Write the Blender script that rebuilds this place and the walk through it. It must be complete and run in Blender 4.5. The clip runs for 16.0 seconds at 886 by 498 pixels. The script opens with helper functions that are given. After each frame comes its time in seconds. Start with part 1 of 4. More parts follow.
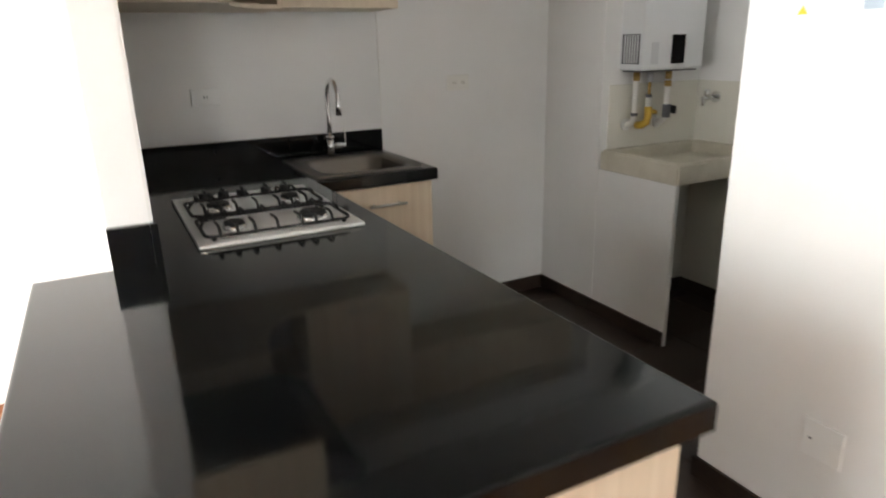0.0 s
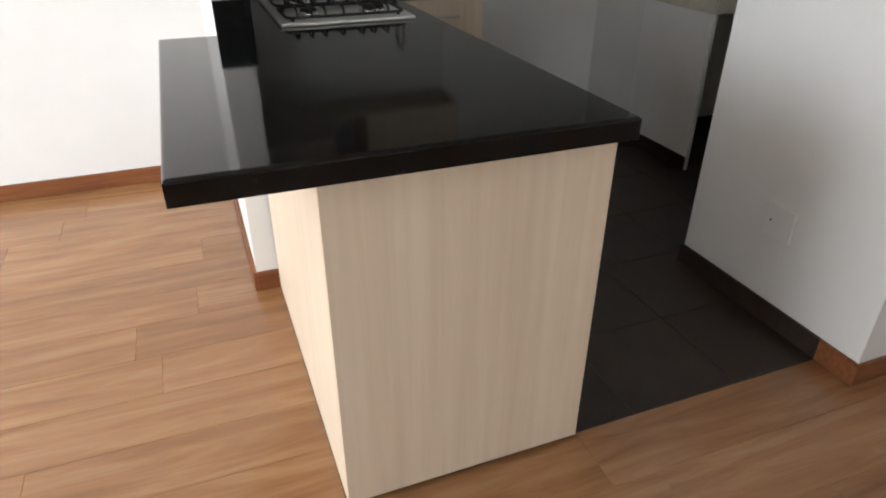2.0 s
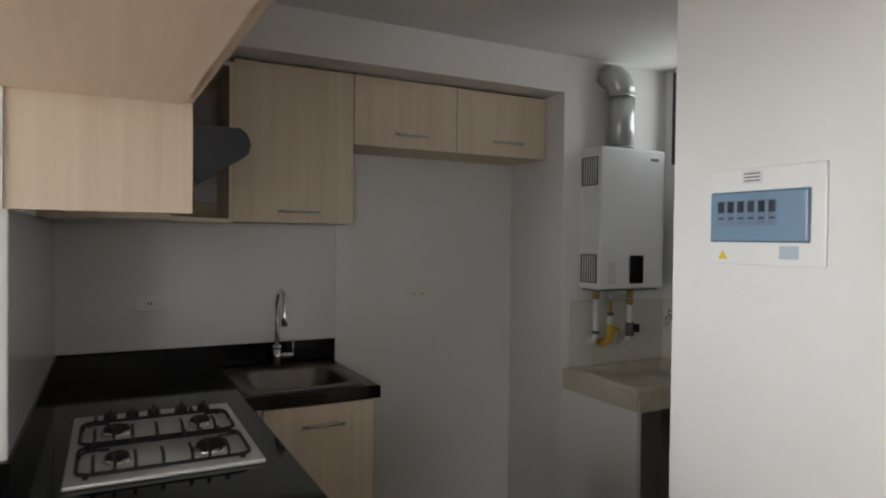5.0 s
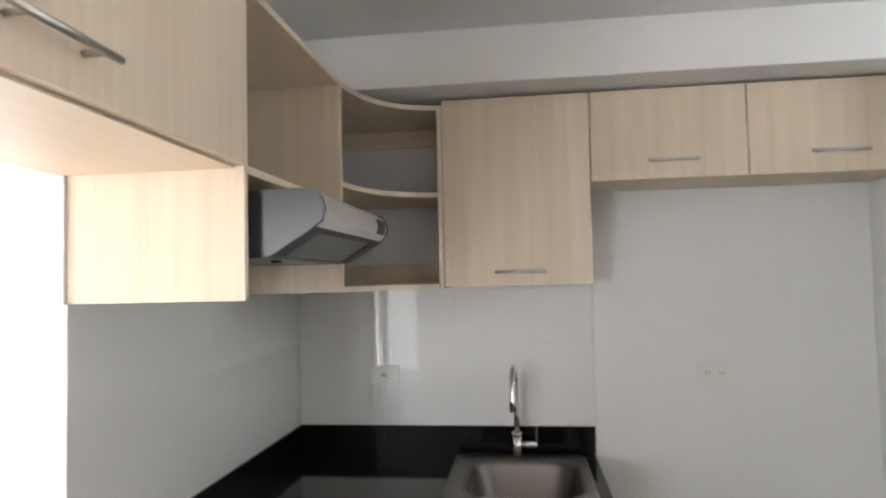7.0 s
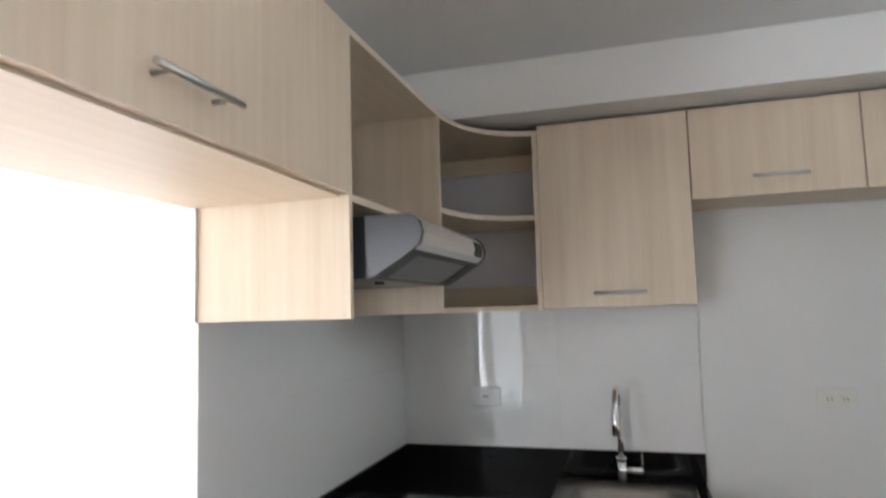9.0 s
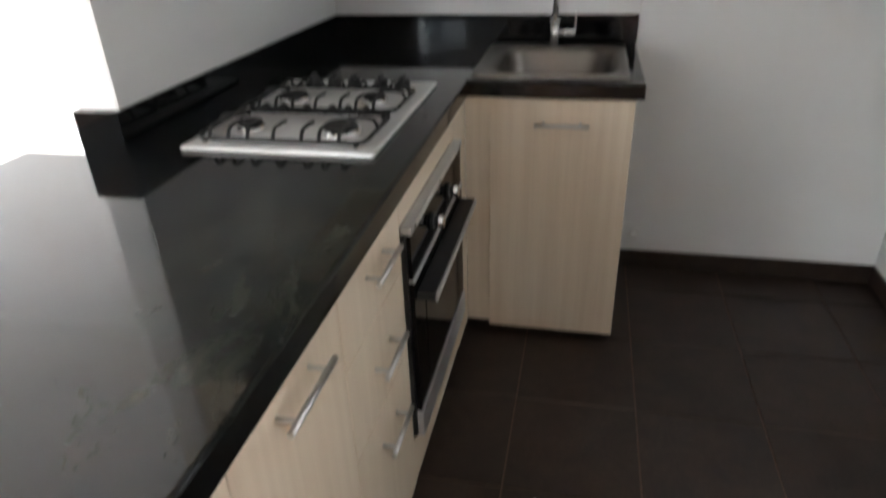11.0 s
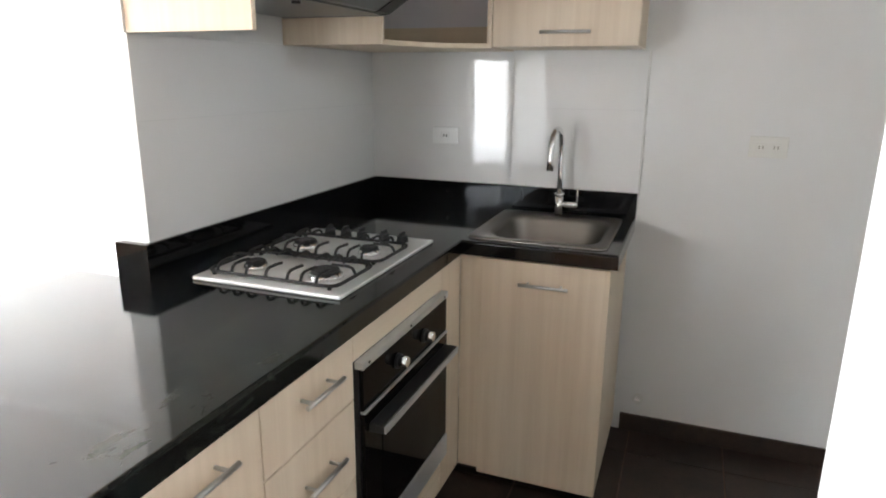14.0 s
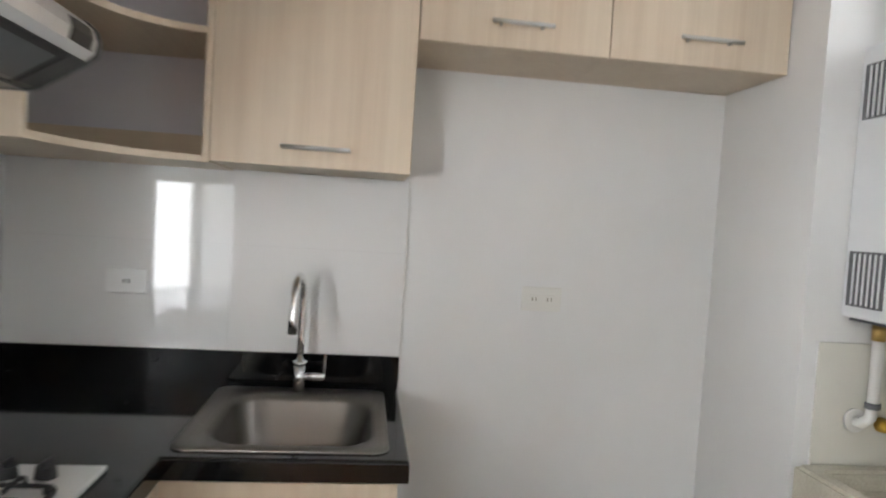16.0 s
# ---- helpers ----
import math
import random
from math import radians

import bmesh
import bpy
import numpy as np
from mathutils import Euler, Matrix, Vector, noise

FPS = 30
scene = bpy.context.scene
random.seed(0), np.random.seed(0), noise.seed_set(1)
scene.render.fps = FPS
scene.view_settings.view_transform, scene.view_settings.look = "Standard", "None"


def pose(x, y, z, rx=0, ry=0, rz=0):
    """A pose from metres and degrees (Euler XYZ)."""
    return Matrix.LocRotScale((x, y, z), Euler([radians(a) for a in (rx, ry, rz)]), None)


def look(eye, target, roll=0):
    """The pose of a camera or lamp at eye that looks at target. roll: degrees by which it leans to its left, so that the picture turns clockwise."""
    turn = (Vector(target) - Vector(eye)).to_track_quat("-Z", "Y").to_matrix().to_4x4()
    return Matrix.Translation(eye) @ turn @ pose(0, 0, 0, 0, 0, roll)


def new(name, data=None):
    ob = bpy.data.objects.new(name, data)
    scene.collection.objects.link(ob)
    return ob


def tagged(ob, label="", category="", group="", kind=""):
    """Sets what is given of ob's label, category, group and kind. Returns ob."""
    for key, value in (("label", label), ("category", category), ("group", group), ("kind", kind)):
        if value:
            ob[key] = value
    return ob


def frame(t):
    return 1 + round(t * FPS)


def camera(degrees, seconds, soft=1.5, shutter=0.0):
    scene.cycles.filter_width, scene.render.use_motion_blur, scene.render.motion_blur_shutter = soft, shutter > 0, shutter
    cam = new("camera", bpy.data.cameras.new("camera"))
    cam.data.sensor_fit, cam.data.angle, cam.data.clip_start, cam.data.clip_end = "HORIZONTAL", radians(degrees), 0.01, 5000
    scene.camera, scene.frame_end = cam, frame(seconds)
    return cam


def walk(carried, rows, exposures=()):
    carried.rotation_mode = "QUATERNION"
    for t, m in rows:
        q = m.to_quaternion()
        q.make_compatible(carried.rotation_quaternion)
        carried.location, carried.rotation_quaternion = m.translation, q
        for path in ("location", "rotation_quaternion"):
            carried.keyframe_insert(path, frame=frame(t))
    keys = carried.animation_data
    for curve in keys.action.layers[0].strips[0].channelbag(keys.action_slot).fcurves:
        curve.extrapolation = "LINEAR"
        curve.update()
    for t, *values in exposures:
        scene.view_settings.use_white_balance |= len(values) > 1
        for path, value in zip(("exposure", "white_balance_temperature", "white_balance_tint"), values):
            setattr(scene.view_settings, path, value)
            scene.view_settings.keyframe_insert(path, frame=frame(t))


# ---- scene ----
cam = camera(69.1, 16.0, soft=1.9, shutter=0.5)
PATH = [
    (0, (0.232, 0.174, 1.39), (1.115, 1.862, 0.782), -1.3),
    (0.5, (0.165, -0.009, 1.389), (1.091, 1.633, 0.721), 1.0),
    (1, (0.151, -0.135, 1.375), (1.014, 1.537, 0.699), -0.0),
    (1.5, (0.142, -0.274, 1.335), (0.831, 1.363, 0.416), -0.6),
    (2, (0.12, -0.308, 1.312), (0.75, 1.308, 0.316), 0.2),
    (2.5, (0.108, -0.323, 1.397), (0.821, 1.455, 0.822), 0.9),
    (3, (0.113, -0.318, 1.474), (0.926, 1.496, 1.262), 0.7),
    (3.5, (0.138, -0.259, 1.497), (1.076, 1.507, 1.522), 1.7),
    (5.8, (0.804, 0.493, 1.474), (1.648, 2.305, 1.4), -1.6),
    (6, (0.881, 0.568, 1.486), (1.574, 2.443, 1.446), -1.8),
    (6.5, (1.01, 0.663, 1.515), (1.191, 2.655, 1.539), -4.3),
    (7, (1.189, 0.633, 1.565), (0.939, 2.615, 1.655), -1.3),
    (7.5, (1.236, 0.615, 1.577), (0.837, 2.567, 1.753), -1.2),
    (8, (1.22, 0.585, 1.58), (0.633, 2.476, 1.861), -0.9),
    (8.2, (1.213, 0.571, 1.589), (0.56, 2.433, 1.914), -1.4),
    (10.3, (1.24, 0.623, 1.418), (0.885, 2.535, 0.948), -2.0),
    (10.5, (1.24, 0.626, 1.403), (0.874, 2.501, 0.811), -1.9),
    (11, (1.261, 0.622, 1.366), (0.866, 2.34, 0.423), -2.1),
    (11.5, (1.252, 0.635, 1.326), (0.816, 2.193, 0.151), -3.4),
    (12, (1.271, 0.64, 1.312), (0.792, 2.212, 0.171), -1.2),
    (12.5, (1.315, 0.667, 1.306), (0.785, 2.254, 0.209), 2.9),
    (13, (1.378, 0.775, 1.3), (0.866, 2.367, 0.204), 3.9),
    (13.5, (1.496, 0.658, 1.376), (0.874, 2.387, 0.587), 1.4),
    (14, (1.597, 0.534, 1.433), (0.913, 2.341, 0.916), 0.5),
    (14.5, (1.607, 0.522, 1.429), (0.892, 2.322, 0.93), 0.0),
    (15, (1.513, 0.638, 1.454), (1.132, 2.601, 1.408), 0.1),
    (15.5, (1.375, 0.82, 1.466), (1.366, 2.819, 1.401), 3.7),
    (16, (1.309, 1.154, 1.423), (1.55, 3.137, 1.337), 3.6),
]
walk(cam, [(t, look(eye, target, roll)) for t, eye, target, roll in PATH],
     exposures=[(0.0, 0.3, 6800, 10), (0.5, 0.0, 6700, 10), (1.0, -0.4, 6500, 10), (1.5, -0.55, 6500, 10), (2.0, -0.66, 6450, 10), (2.5, -0.8, 6350, 10),
                (3.0, -1.12, 6250, 10), (3.5, -1.12, 6350, 10), (6.0, -0.02, 6700, 10), (6.5, 0.65, 6500, 10), (7.0, 0.82, 6400, 10), (8.0, 0.8, 6150, 10),
                (10.5, 0.32, 6250, 10), (11.0, 0.62, 6350, 10), (11.5, 1.15, 6300, 10), (12.0, 1.38, 6300, 10), (12.5, 1.45, 6250, 10), (13.0, 1.5, 6250, 10),
                (13.5, 1.43, 6200, 10), (14.0, 0.98, 6400, 10), (14.5, 0.42, 6500, 10), (15.0, 0.35, 6400, 10), (15.5, 0.9, 6450, 10), (16.0, 0.95, 6400, 10)])

# ---- world and light ----
world = bpy.data.worlds.new("world")
scene.world = world
world.use_nodes = True
wn = world.node_tree
sky = wn.nodes.new("ShaderNodeTexSky")
sky.sky_type, sky.sun_disc = "NISHITA", False
sky.sun_elevation, sky.sun_rotation = radians(50), radians(250)
wn.links.new(sky.outputs[0], wn.nodes["Background"].inputs[0])
wn.nodes["Background"].inputs[1].default_value = 0.12


def window_light(name, place, target, w, h, watts, colour=(0.945, 0.982, 1.0)):
    data = bpy.data.lights.new(name, "AREA")
    data.shape, data.size, data.size_y, data.energy, data.color = "RECTANGLE", w, h, watts, colour
    ob = new(name, data)
    ob.matrix_world = look(place, target)
    return ob


# daylight in the living-room window, the balcony door and the laundry window
window_light("daylight_west", (-3.03, 1.1, 1.18), (0, 1.1, 1.18), 3.0, 2.2, 122)
window_light("daylight_south", (-1.16, -3.53, 1.25), (-1.16, 0, 1.25), 0.48, 1.9, 27)
window_light("daylight_south_curtained", (-0.56, -3.53, 1.25), (-0.56, 0, 1.25), 0.44, 1.9, 6.5)
window_light("daylight_laundry", (3.13, 2.3, 2.1), (2, 2.3, 2.1), 0.45, 0.4, 2.5)

# ---- materials ----


def mat(name, colour, rough=0.5, metal=0.0, spec=0.5):
    m = bpy.data.materials.new(name)
    m.use_nodes = True
    b = m.node_tree.nodes["Principled BSDF"]
    b.inputs["Base Color"].default_value = (*colour, 1)
    b.inputs["Roughness"].default_value = rough
    b.inputs["Metallic"].default_value = metal
    b.inputs["Specular IOR Level"].default_value = spec
    return m


def node(m, kind, **values):
    n = m.node_tree.nodes.new(kind)
    for key, value in values.items():
        n.inputs[key.replace("_", " ")].default_value = value
    return n


def coords(m, scale, randomly=False):
    """Object coordinates at a scale, shifted from piece to piece if asked."""
    tc, mp = node(m, "ShaderNodeTexCoord"), node(m, "ShaderNodeMapping", Scale=scale)
    link(m, tc.outputs["Object"], mp.inputs["Vector"])
    if randomly:
        info, mul = node(m, "ShaderNodeObjectInfo"), m.node_tree.nodes.new("ShaderNodeMath")
        mul.operation = "MULTIPLY"
        mul.inputs[1].default_value = 37.0
        link(m, info.outputs["Random"], mul.inputs[0])
        link(m, mul.outputs[0], mp.inputs["Location"])
    return mp.outputs["Vector"]


def link(m, a, b):
    m.node_tree.links.new(a, b)


def fbm(m, vec, scale, detail=4, rough=0.55, distort=0.0):
    n = node(m, "ShaderNodeTexNoise", Scale=scale, Detail=detail, Roughness=rough, Distortion=distort)
    link(m, vec, n.inputs["Vector"])
    return n.outputs["Fac"]


def ramp(m, fac, *stops):
    r = node(m, "ShaderNodeValToRGB")
    e = r.color_ramp.elements
    while len(e) < len(stops):
        e.new(0.5)
    for el, (p, c) in zip(e, stops):
        el.position, el.color = p, (*c, 1)
    link(m, fac, r.inputs["Fac"])
    return r.outputs["Color"]


def mix(m, a, b, fac, mode="MIX"):
    x = m.node_tree.nodes.new("ShaderNodeMix")
    x.data_type, x.blend_type = "RGBA", mode
    for sock, v in ((x.inputs[0], fac), (x.inputs[6], a), (x.inputs[7], b)):
        if hasattr(v, "links"):
            link(m, v, sock)
        else:
            sock.default_value = v if isinstance(v, float) else (*v, 1)
    return x.outputs[2]


def bsdf(m):
    return m.node_tree.nodes["Principled BSDF"]


def bump(m, height, strength, dist):
    b = node(m, "ShaderNodeBump", Strength=strength, Distance=dist)
    link(m, height, b.inputs["Height"])
    link(m, b.outputs[0], bsdf(m).inputs["Normal"])


def vary_rough(m, fac, lo, hi):
    r = node(m, "ShaderNodeMapRange")
    r.inputs["To Min"].default_value, r.inputs["To Max"].default_value = lo, hi
    link(m, fac, r.inputs["Value"])
    link(m, r.outputs[0], bsdf(m).inputs["Roughness"])


def wood(name, scale, light=(0.735, 0.62, 0.485), dark=(0.66, 0.54, 0.41)):
    m = mat(name, light, 0.42, spec=0.35)
    v = coords(m, scale)
    fine = fbm(m, v, 1.0, 5, 0.6, 0.3)
    broad = fbm(m, coords(m, tuple(s * 0.17 for s in scale)), 1.0, 2, 0.5, 0.6)
    base = ramp(m, fine, (0.25, dark), (0.68, light))
    tint = ramp(m, broad, (0.3, (0.94, 0.92, 0.90)), (0.7, (1.02, 1.03, 1.03)))
    link(m, mix(m, base, tint, 0.8, "MULTIPLY"), bsdf(m).inputs["Base Color"])
    bump(m, fine, 0.05, 0.002)
    vary_rough(m, fine, 0.36, 0.5)
    return m


def plaster(name, colour, rough=0.6, grain=0.15):
    m = mat(name, colour, rough, spec=0.3)
    v = coords(m, (1, 1, 1))
    blot = fbm(m, v, 1.6, 4, 0.6)
    link(m, mix(m, colour, ramp(m, blot, (0.35, (0.93, 0.925, 0.915)), (0.65, (1, 1, 1))), 0.7, "MULTIPLY"),
         bsdf(m).inputs["Base Color"])
    bump(m, fbm(m, v, 55, 3, 0.6), grain, 0.004)
    return m


WALL = plaster("white_wall_paint", (0.79, 0.785, 0.775))
CEIL = plaster("ceiling_paint", (0.78, 0.78, 0.775), 0.8, 0.2)
BOARD = plaster("grey_lilac_board", (0.74, 0.72, 0.76), 0.6, 0.05)
WOOD = wood("light_laminate", (45, 45, 1.6))
WOOD_Y = wood("light_laminate_along_y", (45, 1.6, 45))
WOOD_X = wood("light_laminate_along_x", (1.6, 45, 45))

GRANITE = mat("black_granite", (0.012, 0.013, 0.014), 0.075, spec=0.31)
gv = coords(GRANITE, (1, 1, 1))
cloud = fbm(GRANITE, coords(GRANITE, (14, 5, 8)), 1.0, 6, 0.68, 0.9)
fleck = fbm(GRANITE, gv, 60, 3, 0.6)
gcol = ramp(GRANITE, cloud, (0.44, (0.0032, 0.0034, 0.0038)), (0.62, (0.007, 0.0075, 0.0075)), (0.85, (0.015, 0.015, 0.014)))
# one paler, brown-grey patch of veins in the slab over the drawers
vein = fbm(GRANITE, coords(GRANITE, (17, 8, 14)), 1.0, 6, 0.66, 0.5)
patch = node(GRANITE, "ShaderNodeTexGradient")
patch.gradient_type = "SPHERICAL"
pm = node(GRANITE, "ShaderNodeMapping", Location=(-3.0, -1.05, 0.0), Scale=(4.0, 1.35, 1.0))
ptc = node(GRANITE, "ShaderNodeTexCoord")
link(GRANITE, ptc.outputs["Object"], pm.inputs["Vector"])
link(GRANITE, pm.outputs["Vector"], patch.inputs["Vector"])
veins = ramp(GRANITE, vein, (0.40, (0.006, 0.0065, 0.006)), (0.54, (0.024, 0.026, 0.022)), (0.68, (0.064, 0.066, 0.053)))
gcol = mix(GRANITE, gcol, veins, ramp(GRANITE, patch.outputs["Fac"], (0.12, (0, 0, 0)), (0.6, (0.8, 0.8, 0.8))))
gfl = ramp(GRANITE, fleck, (0.62, (0, 0, 0)), (0.78, (0.012, 0.012, 0.011)))
link(GRANITE, mix(GRANITE, gcol, gfl, 0.55, "ADD"), bsdf(GRANITE).inputs["Base Color"])

GLAZE = mat("white_glazed_tile", (0.74, 0.735, 0.725), 0.06, spec=0.5)
bump(GLAZE, fbm(GLAZE, coords(GLAZE, (1, 1, 1)), 7, 2, 0.5), 0.018, 0.004)
vary_rough(GLAZE, fbm(GLAZE, coords(GLAZE, (1, 1, 1), True), 9, 3, 0.5), 0.02, 0.04)
GROUT = plaster("pale_grout", (0.72, 0.715, 0.70), 0.85, 0.3)
BEIGE_TILE = mat("beige_glazed_tile", (0.70, 0.68, 0.61), 0.2, spec=0.45)
bump(BEIGE_TILE, fbm(BEIGE_TILE, coords(BEIGE_TILE, (1, 1, 1)), 20, 2, 0.5), 0.05, 0.003)

FTILE = mat("dark_brown_floor_tile", (0.03, 0.024, 0.02), 0.42, spec=0.4)
fv = coords(FTILE, (1, 1, 1), True)
fb, ff = fbm(FTILE, fv, 7, 5, 0.6, 0.5), fbm(FTILE, fv, 90, 3, 0.6)
link(FTILE, mix(FTILE, ramp(FTILE, fb, (0.3, (0.022, 0.0145, 0.011)), (0.72, (0.050, 0.033, 0.025))),
                ramp(FTILE, ff, (0.35, (0.75, 0.75, 0.75)), (0.7, (1.15, 1.12, 1.1))), 0.7, "MULTIPLY"),
     bsdf(FTILE).inputs["Base Color"])
bump(FTILE, ff, 0.15, 0.002)
vary_rough(FTILE, fb, 0.35, 0.55)
FGROUT = plaster("brown_floor_grout", (0.13, 0.09, 0.065), 0.9, 0.3)

PLANK = mat("laminate_plank", (0.4, 0.2, 0.09), 0.3, spec=0.6)
pv = coords(PLANK, (1.7, 16, 16), True)
pf = fbm(PLANK, pv, 1.0, 6, 0.65, 0.7)
pcol = ramp(PLANK, pf, (0.25, (0.215, 0.098, 0.040)), (0.5, (0.315, 0.156, 0.067)), (0.75, (0.405, 0.225, 0.11)))
info = node(PLANK, "ShaderNodeObjectInfo")
ptint = ramp(PLANK, info.outputs["Random"], (0.0, (0.86, 0.83, 0.80)), (1.0, (1.06, 1.06, 1.06)))
link(PLANK, mix(PLANK, pcol, ptint, 0.9, "MULTIPLY"), bsdf(PLANK).inputs["Base Color"])
bump(PLANK, pf, 0.06, 0.002)
vary_rough(PLANK, pf, 0.18, 0.28)
BROWN_BASE = wood("reddish_wood_skirting", (3, 60, 60), (0.25, 0.09, 0.034), (0.15, 0.05, 0.018))

STEEL = mat("brushed_steel", (0.55, 0.545, 0.53), 0.3, 1.0)
vary_rough(STEEL, fbm(STEEL, coords(STEEL, (4, 160, 160)), 1.0, 4, 0.6), 0.24, 0.42)
SINK_STEEL = mat("satin_sink_steel", (0.20, 0.185, 0.168), 0.36, 1.0)
vary_rough(SINK_STEEL, fbm(SINK_STEEL, coords(SINK_STEEL, (120, 5, 40)), 1.0, 4, 0.6), 0.3, 0.46)
HOB_STEEL = mat("pale_hob_steel", (0.75, 0.75, 0.745), 0.3, 0.45)
vary_rough(HOB_STEEL, fbm(HOB_STEEL, coords(HOB_STEEL, (5, 140, 40)), 1.0, 3, 0.6), 0.29, 0.33)
CHROME = mat("chrome", (0.80, 0.80, 0.80), 0.06, 1.0)
ALU = mat("aluminium_trim", (0.62, 0.63, 0.65), 0.38, 0.8)
BLACK_GLASS = mat("black_oven_glass", (0.005, 0.0045, 0.0045), 0.05, spec=0.1)
BLACK = mat("black_plastic", (0.014, 0.014, 0.015), 0.4)
IRON = mat("matt_black_iron", (0.012, 0.012, 0.012), 0.55)
bump(IRON, fbm(IRON, coords(IRON, (1, 1, 1)), 400, 2), 0.2, 0.001)
HOOD_GREY = mat("slate_grey_hood_side", (0.022, 0.025, 0.032), 0.3, spec=0.55)
HOOD_STEEL = mat("hood_fascia_steel", (0.72, 0.72, 0.73), 0.34, 0.7)
FILTER = mat("hood_filter", (0.11, 0.115, 0.12), 0.28, 0.6)
PLASTIC = mat("white_plastic", (0.78, 0.78, 0.77), 0.32)
CREAM = mat("cream_plastic", (0.76, 0.745, 0.70), 0.35)
SLOT = mat("worn_slot_plastic", (0.42, 0.39, 0.33), 0.5)
ENAMEL = mat("white_enamel", (0.74, 0.75, 0.76), 0.3)
vary_rough(ENAMEL, fbm(ENAMEL, coords(ENAMEL, (1, 1, 1)), 6), 0.25, 0.36)
GREY_PL = mat("grey_plastic", (0.12, 0.12, 0.13), 0.45)
BLUE = mat("blue_tinted_cover", (0.20, 0.30, 0.42), 0.12, spec=0.6)
BLUE_DK = mat("blue_cover_edge", (0.10, 0.15, 0.22), 0.25)
BREAKER = mat("breaker_toggle", (0.03, 0.035, 0.05), 0.4)
BREAKER_BODY = mat("breaker_body", (0.15, 0.21, 0.30), 0.4)
YELLOW = mat("yellow_sticker", (0.75, 0.55, 0.04), 0.5)
STICKER = mat("grey_blue_sticker", (0.42, 0.50, 0.58), 0.5)
BRASS = mat("brass", (0.50, 0.33, 0.12), 0.35, 1.0)
HOSE_Y = mat("yellow_gas_hose", (0.60, 0.38, 0.05), 0.5)
PVC = mat("white_pipe", (0.74, 0.73, 0.70), 0.4)
DUCT = mat("galvanised_duct", (0.55, 0.57, 0.56), 0.3, 0.9)
vary_rough(DUCT, fbm(DUCT, coords(DUCT, (1, 1, 1)), 14, 3), 0.2, 0.45)
STONE = mat("cast_laundry_stone", (0.58, 0.54, 0.45), 0.5)
sv = coords(STONE, (1, 1, 1))
link(STONE, mix(STONE, ramp(STONE, fbm(STONE, sv, 5, 4), (0.35, (0.52, 0.48, 0.39)), (0.65, (0.64, 0.60, 0.51))),
                ramp(STONE, fbm(STONE, sv, 160, 2, 0.7), (0.4, (0.82, 0.8, 0.76)), (0.6, (1, 1, 1))), 0.6, "MULTIPLY"),
     bsdf(STONE).inputs["Base Color"])
DARK_ALU = mat("dark_window_frame", (0.05, 0.05, 0.05), 0.4, 0.5)
GLASS = mat("window_glass", (1, 1, 1), 0.02)
bsdf(GLASS).inputs["Transmission Weight"].default_value = 1.0
bsdf(GLASS).inputs["IOR"].default_value = 1.02
# near-black brown; on the plinth it holds the shade of the toe gap
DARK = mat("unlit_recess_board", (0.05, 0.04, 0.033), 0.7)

# ---- geometry helpers ----


def finish(bm, name, material, parent=None, origin=(0, 0, 0), smooth=False):
    me = bpy.data.meshes.new(name)
    bmesh.ops.translate(bm, verts=bm.verts, vec=-Vector(origin))
    bmesh.ops.recalc_face_normals(bm, faces=bm.faces)
    bm.to_mesh(me)
    bm.free()
    if smooth:
        for p in me.polygons:
            p.use_smooth = True
    me.materials.append(material)
    ob = new(name, me)
    if parent is not None:
        base = Vector((0, 0, 0))
        top = parent
        while top is not None:
            base += top.location
            top = top.parent
        ob.parent = parent
        ob.location = Vector(origin) - base
    else:
        ob.location = origin
    return ob


def add_box(bm, x0, x1, y0, y1, z0, z1, r=0.0, seg=2):
    m = Matrix.LocRotScale(((x0 + x1) / 2, (y0 + y1) / 2, (z0 + z1) / 2), None, (x1 - x0, y1 - y0, z1 - z0))
    geo = bmesh.ops.create_cube(bm, size=1, matrix=m)
    if r > 0:
        es = list({e for v in geo["verts"] for e in v.link_edges})
        bmesh.ops.bevel(bm, geom=es, offset=r, segments=seg, affect="EDGES", profile=0.5)


def box(name, x0, x1, y0, y1, z0, z1, material, r=0.0015, parent=None, seg=2):
    bm = bmesh.new()
    add_box(bm, x0, x1, y0, y1, z0, z1, r, seg)
    return finish(bm, name, material, parent, ((x0 + x1) / 2, (y0 + y1) / 2, z0))


def boxes(name, items, material, r=0.0, parent=None, origin=None):
    bm = bmesh.new()
    for b in items:
        add_box(bm, *b, r)
    return finish(bm, name, material, parent, origin or (items[0][0], items[0][2], items[0][4]))


def add_rod(bm, a, b, radius, n=14, radius2=None, caps=True):
    a, b = Vector(a), Vector(b)
    m = Matrix.Translation((a + b) / 2) @ (b - a).to_track_quat("Z", "Y").to_matrix().to_4x4()
    bmesh.ops.create_cone(bm, cap_ends=caps, segments=n, radius1=radius,
                          radius2=radius if radius2 is None else radius2, depth=(b - a).length, matrix=m)


